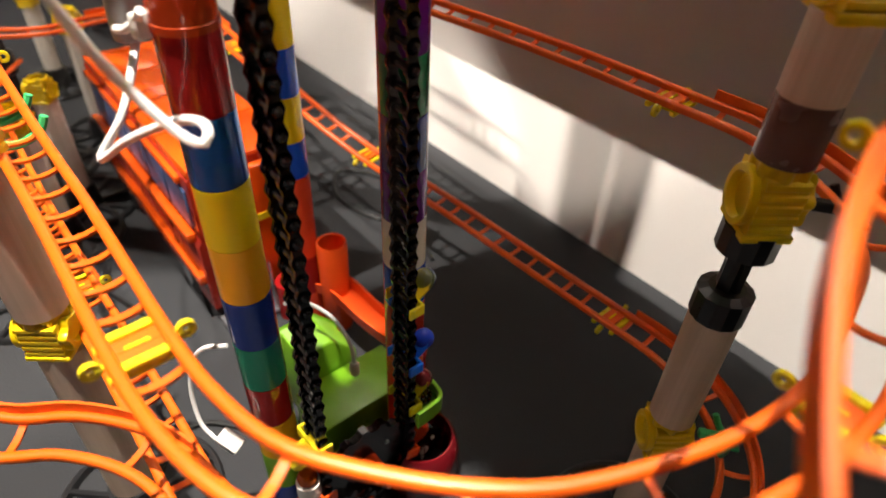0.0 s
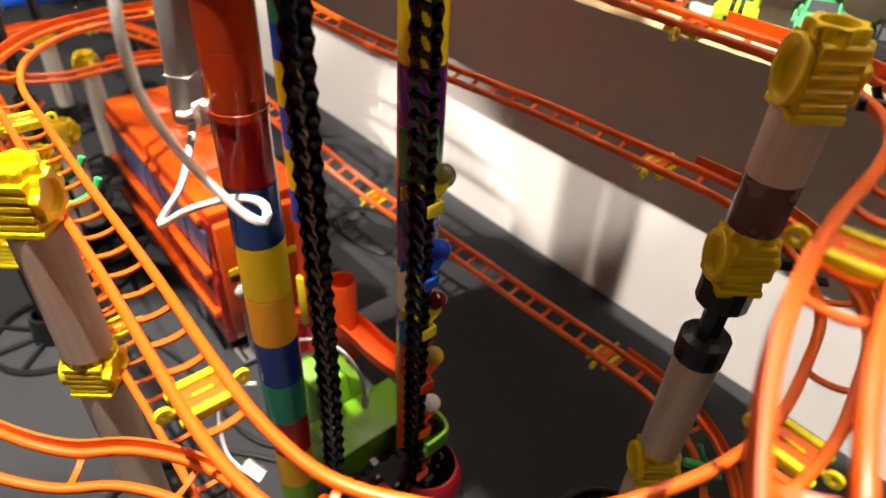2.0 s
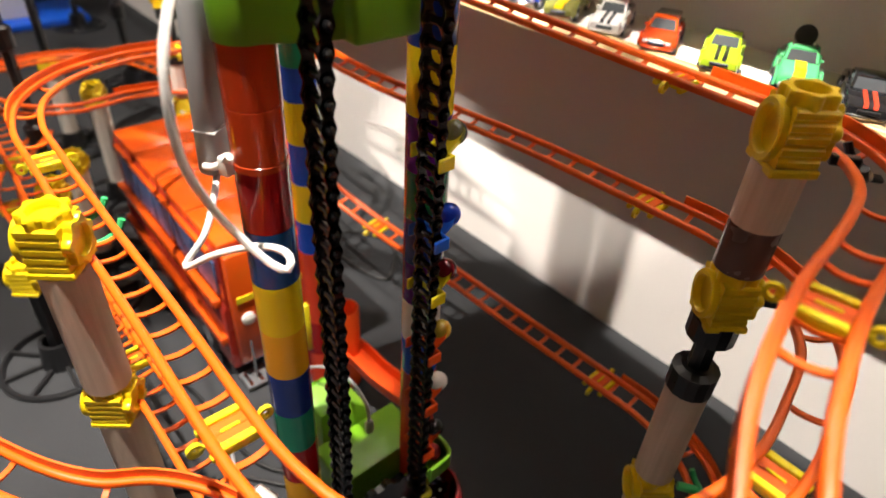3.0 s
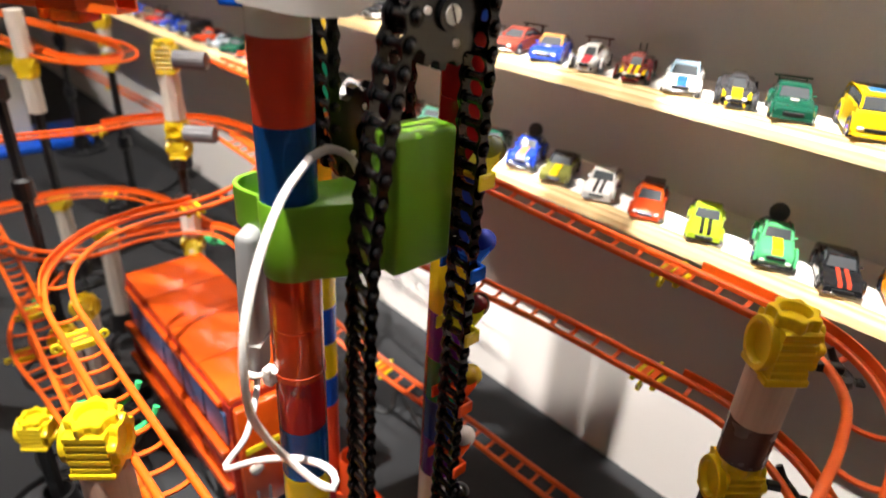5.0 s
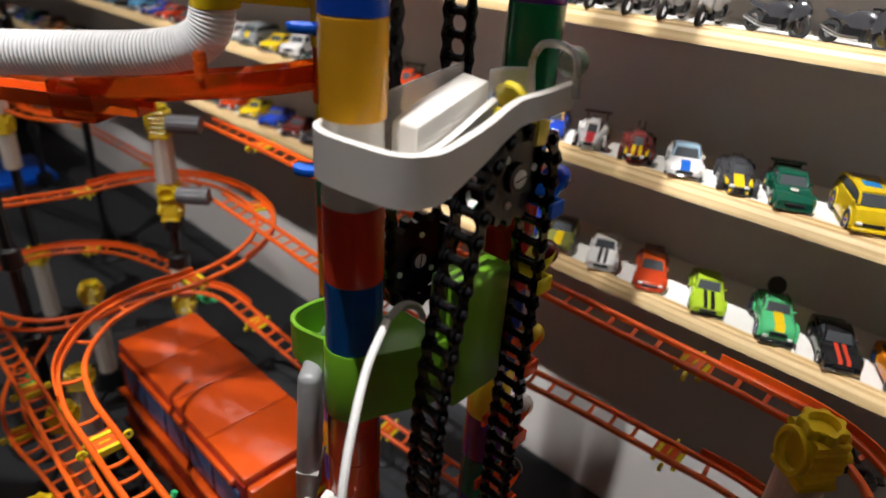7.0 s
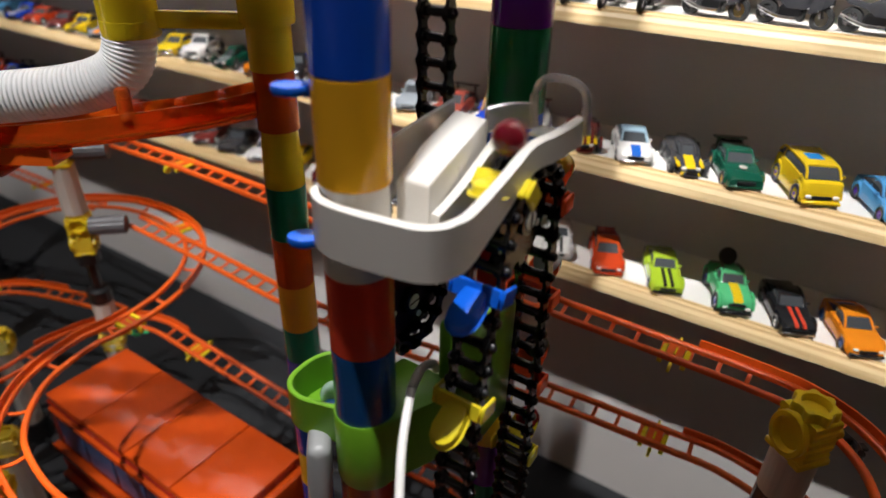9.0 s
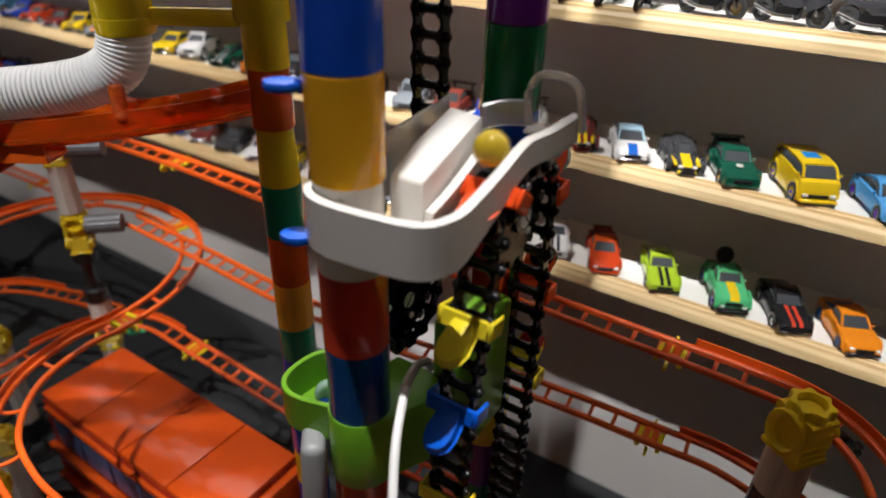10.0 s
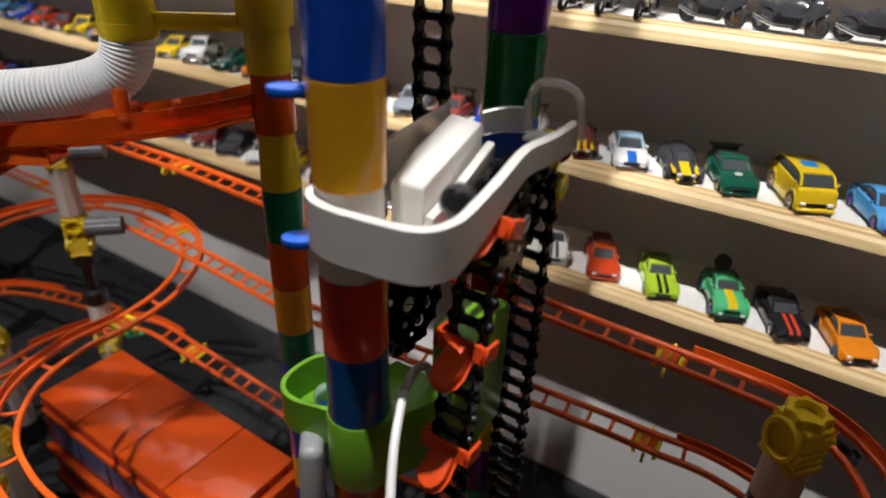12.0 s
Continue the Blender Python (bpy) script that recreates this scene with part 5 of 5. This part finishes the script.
toy_car(-0.417, S1, "muscle", (0.2, 0.2, 0.05), "black and yellow die-cast hot rod", accent=YE, stripe=(YE, False), roof=BK)
toy_car(-0.467, S1, "truck", BL_, "blue die-cast truck with a white and orange bonnet", stripe=((0.8, 0.3, 0.1), False), accent=WH, extra="spare", rim=BL_)
toy_car(-0.075, S2, "coupe", (0.1, 0.35, 0.7), "light blue die-cast sports car with a purple base", base=(0.08, 0.02, 0.3), rim=(0.1, 0.03, 0.4))
toy_car(-0.01, S2, "muscle", RD, "red die-cast car on a white shelf")
toy_car(0.055, S2, "coupe", WH, "white die-cast car on a white shelf")
toy_car(-0.139, S2, "van", YE, "yellow die-cast van with purple wheels and blue roof panel", rim=(0.1, 0.03, 0.4), base=YE, extra="hatch", yaw=2)
toy_car(-0.197, S2, "muscle", GN, "dark green die-cast pickup with a black bed", extra="bed", base=GN, rim=(0.6, 0.4, 0.1), wing=(0.02, 0.1, 0.05))
toy_car(-0.244, S2, "racer", DG, "black and yellow die-cast concept car", accent=YE, base=YE, stripe=(YE, False))
toy_car(-0.295, S2, "coupe", WH, "white die-cast sports car with blue and orange stripes", stripe=((0.02, 0.12, 0.5), False), accent=(0.8, 0.4, 0.05), roof=(0.35, 0.5, 0.6))
toy_car(-0.346, S2, "racer", MR, "maroon die-cast car with yellow flashes", accent=YE, stripe=(YE, True), extra="pipes", base=MR)
toy_car(-0.400, S2, "racer", WH, "white and red die-cast racing car with a maroon wing", stripe=((0.6, 0.05, 0.06), False), wing=MR, base=BK)
toy_car(-0.452, S2, "coupe", BL_, "blue die-cast car with an orange roof disc", roof=(0.5, 0.25, 0.08), base=BL_)
toy_car(-0.502, S2, "coupe", (0.3, 0.06, 0.04), "copper-brown die-cast car with a rear wing", wing=(0.1, 0.02, 0.02), yaw=-14)

random.seed(11)
MIX = [(RD, "red"), (BL_, "blue"), (WH, "white"), (BK, "black"), (GN, "dark green"), (YE, "yellow"), (MR, "maroon"), ((0.3, 0.33, 0.36), "silver"), ((0.1, 0.3, 0.5), "pale blue"), (OR, "orange"), ((0.25, 0.15, 0.08), "bronze")]
KINDS = ["coupe", "muscle", "coupe", "muscle", "van", "racer", "truck"]


def row_of_cars(z, x0, x1, gap):
    x = x0
    while x > x1:
        col, word = random.choice(MIX)
        st = random.choice(KINDS)
        toy_car(x + random.uniform(-0.004, 0.004), z, st, col, word + " die-cast toy car in a shelf row", yaw=random.uniform(-7, 7), stripe=(random.choice(MIX)[0], random.random() < 0.5) if random.random() < 0.4 else None, wing=BK if random.random() < 0.15 else None)
        x -= gap * random.uniform(0.93, 1.1)


for x, col, word, st in ((-0.525, GN, "green", "coupe"), (-0.585, DG, "dark", "coupe"), (-0.64, (0.1, 0.3, 0.22), "green", "muscle"), (-0.70, MR, "maroon", "muscle"), (-0.765, YE, "yellow", "coupe"), (-0.825, WH, "white", "coupe"), (-0.885, DG, "grey", "muscle"), (-0.945, MR, "dark red", "coupe"), (-1.01, BL_, "blue", "muscle"), (-1.075, YE, "yellow", "coupe"), (-1.14, RD, "red", "coupe")):
    toy_car(x, S1, st, col, word + " die-cast toy car in a shelf row", yaw=random.uniform(-5, 5))
row_of_cars(S1, -1.205, -2.9, 0.062)
row_of_cars(S2, -0.56, -2.9, 0.06)
row_of_cars(S3, -0.46, -2.6, 0.062)
row_of_cars(S4, -0.5, -2.4, 0.064)


def toy_bike(x, z, col, label, yaw=0.0):
    """A small die-cast motorcycle on a side stand."""
    b = thing("toy_motorbike", label, "toy motorbike", pose(x, 0.507, z, 0, 6, yaw), "shelf bikes")
    for y in (-0.022, 0.022):
        w = part("wheel", lathe(bmesh.new(), [(0.0055, -0.0022), (0.0085, -0.002), (0.0095, 0), (0.0085, 0.002), (0.0055, 0.0022)], 22, pose(0, y, 0.0095, 0, 90, 0), True), "tyre", b)
        part("rim", lathe(bmesh.new(), [(0.0057, -0.001), (0.0057, 0.001)], 14, pose(0, y, 0.0095, 0, 90, 0)), "chrome", w)
    part("tank", loft(bmesh.new(), [(-0.016, 0.003, 0.002, 0.018, 0.022), (-0.008, 0.0055, 0.004, 0.014, 0.0275), (0.004, 0.005, 0.0038, 0.014, 0.027), (0.012, 0.0035, 0.003, 0.018, 0.0225), (0.026, 0.0032, 0.0025, 0.0205, 0.025), (0.031, 0.0015, 0.0012, 0.0235, 0.026)]), paint(col), b)
    part("fairing", loft(bmesh.new(), [(-0.027, 0.002, 0.0015, 0.02, 0.024), (-0.022, 0.0058, 0.004, 0.016, 0.029), (-0.015, 0.0055, 0.004, 0.012, 0.031), (-0.012, 0.004, 0.003, 0.012, 0.029)]), paint(col), b)
    part("engine", box(bmesh.new(), -0.005, 0.005, -0.008, 0.012, 0.005, 0.016, 0.002, 1), "black", b)
    for sx in (-1, 1):
        part("fork", cord(bmesh.new(), [(sx * 0.0032, -0.022, 0.0095), (sx * 0.0032, -0.018, 0.02), (sx * 0.0034, -0.0155, 0.028)], 0.0009, 0.003, 6), "chrome", b)
        part("handlebar", cord(bmesh.new(), [(sx * 0.002, -0.0155, 0.0285), (sx * 0.008, -0.014, 0.0292), (sx * 0.0115, -0.0115, 0.0285)], 0.001, 0.003, 6), "black", b)
        part("exhaust", cord(bmesh.new(), [(sx * 0.005, -0.006, 0.007), (sx * 0.006, 0.01, 0.007), (sx * 0.006, 0.028, 0.012)], 0.0016, 0.004, 8), "chrome", b)
    return b


for x, col, word in ((-0.37, WH, "white"), (-0.335, WH, "white and red"), (-0.30, WH, "white and blue"), (-0.41, BK, "black")):
    toy_bike(x, S3, col, word + " die-cast motorbike on a white shelf")
for x in (-0.245, -0.185, -0.125, -0.065):
    toy_bike(x, S3, DG, "black die-cast motorbike turned sideways on a shelf", yaw=70)
toy_car(0.0, S3, "truck", YE, "yellow die-cast truck on a white shelf")

# ---- far end: white and blue display stand, floor cables, added spot housings ----
M["blue_sheet"] = plastic("blue_sheet", (0.01, 0.12, 0.75), 0.35)
stand = thing("display_stand", "white toy building on a bright blue base plate", "toy building")
part("base_plate", box(bmesh.new(), -2.28, -2.06, 0.06, 0.44, 0.001, 0.02, 0.004, 2), "blue_sheet", stand, "bright blue studded plate")
part("block", box(bmesh.new(), -2.26, -2.12, 0.1, 0.3, 0.02, 0.24, 0.004, 2), "white", stand)
part("roof", box(bmesh.new(), -2.27, -2.11, 0.09, 0.31, 0.24, 0.26, 0.004, 2), "lemon", stand, "yellow roof")
for pts in ([(-0.36, 0.12, 0.003), (-0.42, 0.06, 0.003), (-0.37, 0.0, 0.003), (-0.30, -0.03, 0.003), (-0.33, -0.08, 0.003), (-0.45, -0.1, 0.003)], [(-0.9, 0.02, 0.003), (-0.8, 0.06, 0.003), (-0.7, 0.05, 0.003), (-0.55, 0.09, 0.003), (-0.42, 0.1, 0.003), (-0.36, 0.14, 0.003)], [(-0.62, 0.45, 0.003), (-0.58, 0.40, 0.003), (-0.66, 0.38, 0.003), (-0.72, 0.42, 0.003), (-0.66, 0.46, 0.003), (-0.56, 0.43, 0.003), (-0.47, 0.40, 0.003)]):
    tagged(part("floor_cable", cord(bmesh.new(), pts, 0.0024, 0.008), "black_cable", None, "black cable lying loose on the dark floor"), "", "cable")
# a housing out of view, added at each spot
for eye, target, watts, degrees, blend in SPOTS:
    m = look(eye, target)
    lamp = thing("added_spot_housing", "unseen black housing added at a ceiling spot", "spotlight", m, "track spotlights")
    part("housing", lathe(bmesh.new(), [(0.034, 0.002), (0.036, 0.002), (0.036, 0.03), (0.03, 0.06), (0.034, 0.002)], 24, pose(0, 0, 0)), "black", lamp)

# ---- green and black track clips on the posts ----
def arm_clip(x, y, z, yaw, mat, label):
    a = thing("track_clip", label, "clip", pose(x, y, z, 0, 0, yaw))
    part("stem", box(bmesh.new(), 0, 0.016, -0.003, 0.003, -0.003, 0.003, 0.001, 1), mat, a)
    part("jaw", cord(bmesh.new(), [(0.012, -0.016, 0.004), (0.016, -0.012, -0.003), (0.022, 0.0, -0.006), (0.016, 0.012, -0.003), (0.012, 0.016, 0.004)], 0.0024, 0.003), mat, a)
    part("grip", box(bmesh.new(), 0.018, 0.03, -0.0035, 0.0035, -0.009, -0.006, 0.001, 1), mat, a)
    return a


for x in (-0.437, -0.402):
    hold = thing("track_clip", "green plastic clip arched under a track", "clip", pose(x, 0.0, 0.0))
    part("arch", cord(bmesh.new(), [(0.0, 0.0, 0.344), (0, 0.008, 0.3405), (0, 0.014, 0.337), (0, 0.022, 0.335), (0, 0.03, 0.337), (0, 0.036, 0.3405), (0, 0.04, 0.348)], 0.0026, 0.003), "green_clip", hold)
    part("arm", box(bmesh.new(), -0.006, 0.014, -0.005, 0.004, 0.341, 0.348, 0.0015, 2), "green_clip", hold)
arm_clip(-0.86, 0.02, 0.2, 60, "green_clip", "green plastic clip holding a track")
arm_clip(-0.075, 0.315, 0.452, 35, "black", "black plastic clip holding a track")
arm_clip(-0.075, 0.315, 0.352, 35, "black", "black plastic clip holding a track")
arm_clip(-0.075, 0.315, 0.155, 35, "green_clip", "green plastic clip holding a track")
arm_clip(-0.9, 0.285, 0.205, 45, "green_clip", "green plastic clip holding a track")
for z in (0.482, 0.378):
    g = thing("cross_tube", "grey ribbed tube joining a post to a track", "tube", pose(-0.897, 0.276, z))
    bm = bmesh.new()
    fluted(bm, 0.0122, 0.0, 0.043)
    part("tube", bm, "grey_tube", g, "", pose(0, 0, 0, 0, 90, 45), False)


# ---- what moves ----
def motions():
    times = [round(0.3 * i, 2) for i in range(41)]
    for ob, s in CHAIN:
        walk(ob, [(t, on_chain(s + SPEED * t)) for t in times])
    for ob, s in CUPS:
        walk(ob, [(t, on_chain(s + SPEED * t)) for t in times])
    for ob, s in CHAIN2:
        walk(ob, [(t, on_upper(s + SPEED * t)) for t in times])
    run = smooth_path([(CX, 0.2045, 0.679), (-0.242, 0.188, 0.69), (-0.2415, 0.168, 0.684), (-0.2505, 0.14, 0.674), (-0.2515, 0.118, 0.66), (-0.256, 0.102, 0.652), (-0.267, 0.095, 0.648), (-0.29, 0.097, 0.645)], 0.002)
    for ob, i in BALLS:
        s = CUPS[i][1]
        top = (0.668 - 0.075 - s) / SPEED
        rows = []
        for t in [round(0.15 * k, 2) for k in range(81)]:
            z = 0.075 + s + SPEED * t
            if t < top:
                p = Vector((CX, 0.186 + 0.0185, max(z, 0.1) + 0.011))
            else:
                u = (t - top) / 0.9
                p = run[min(int(u * (len(run) - 1)), len(run) - 1)] if u < 1 else Vector((-0.293, 0.097, max(0.64 - (u - 1) * 0.5, 0.09 + 0.016 * i)))
            rows.append((t, Matrix.Translation(p)))
        walk(ob, rows)
    for ob, r in WHEELS:
        m = ob.matrix_basis.copy()
        walk(ob, [(t, m @ pose(0, 0, 0, 0, 0, -math.degrees(SPEED * t / r))) for t in times])


motions()
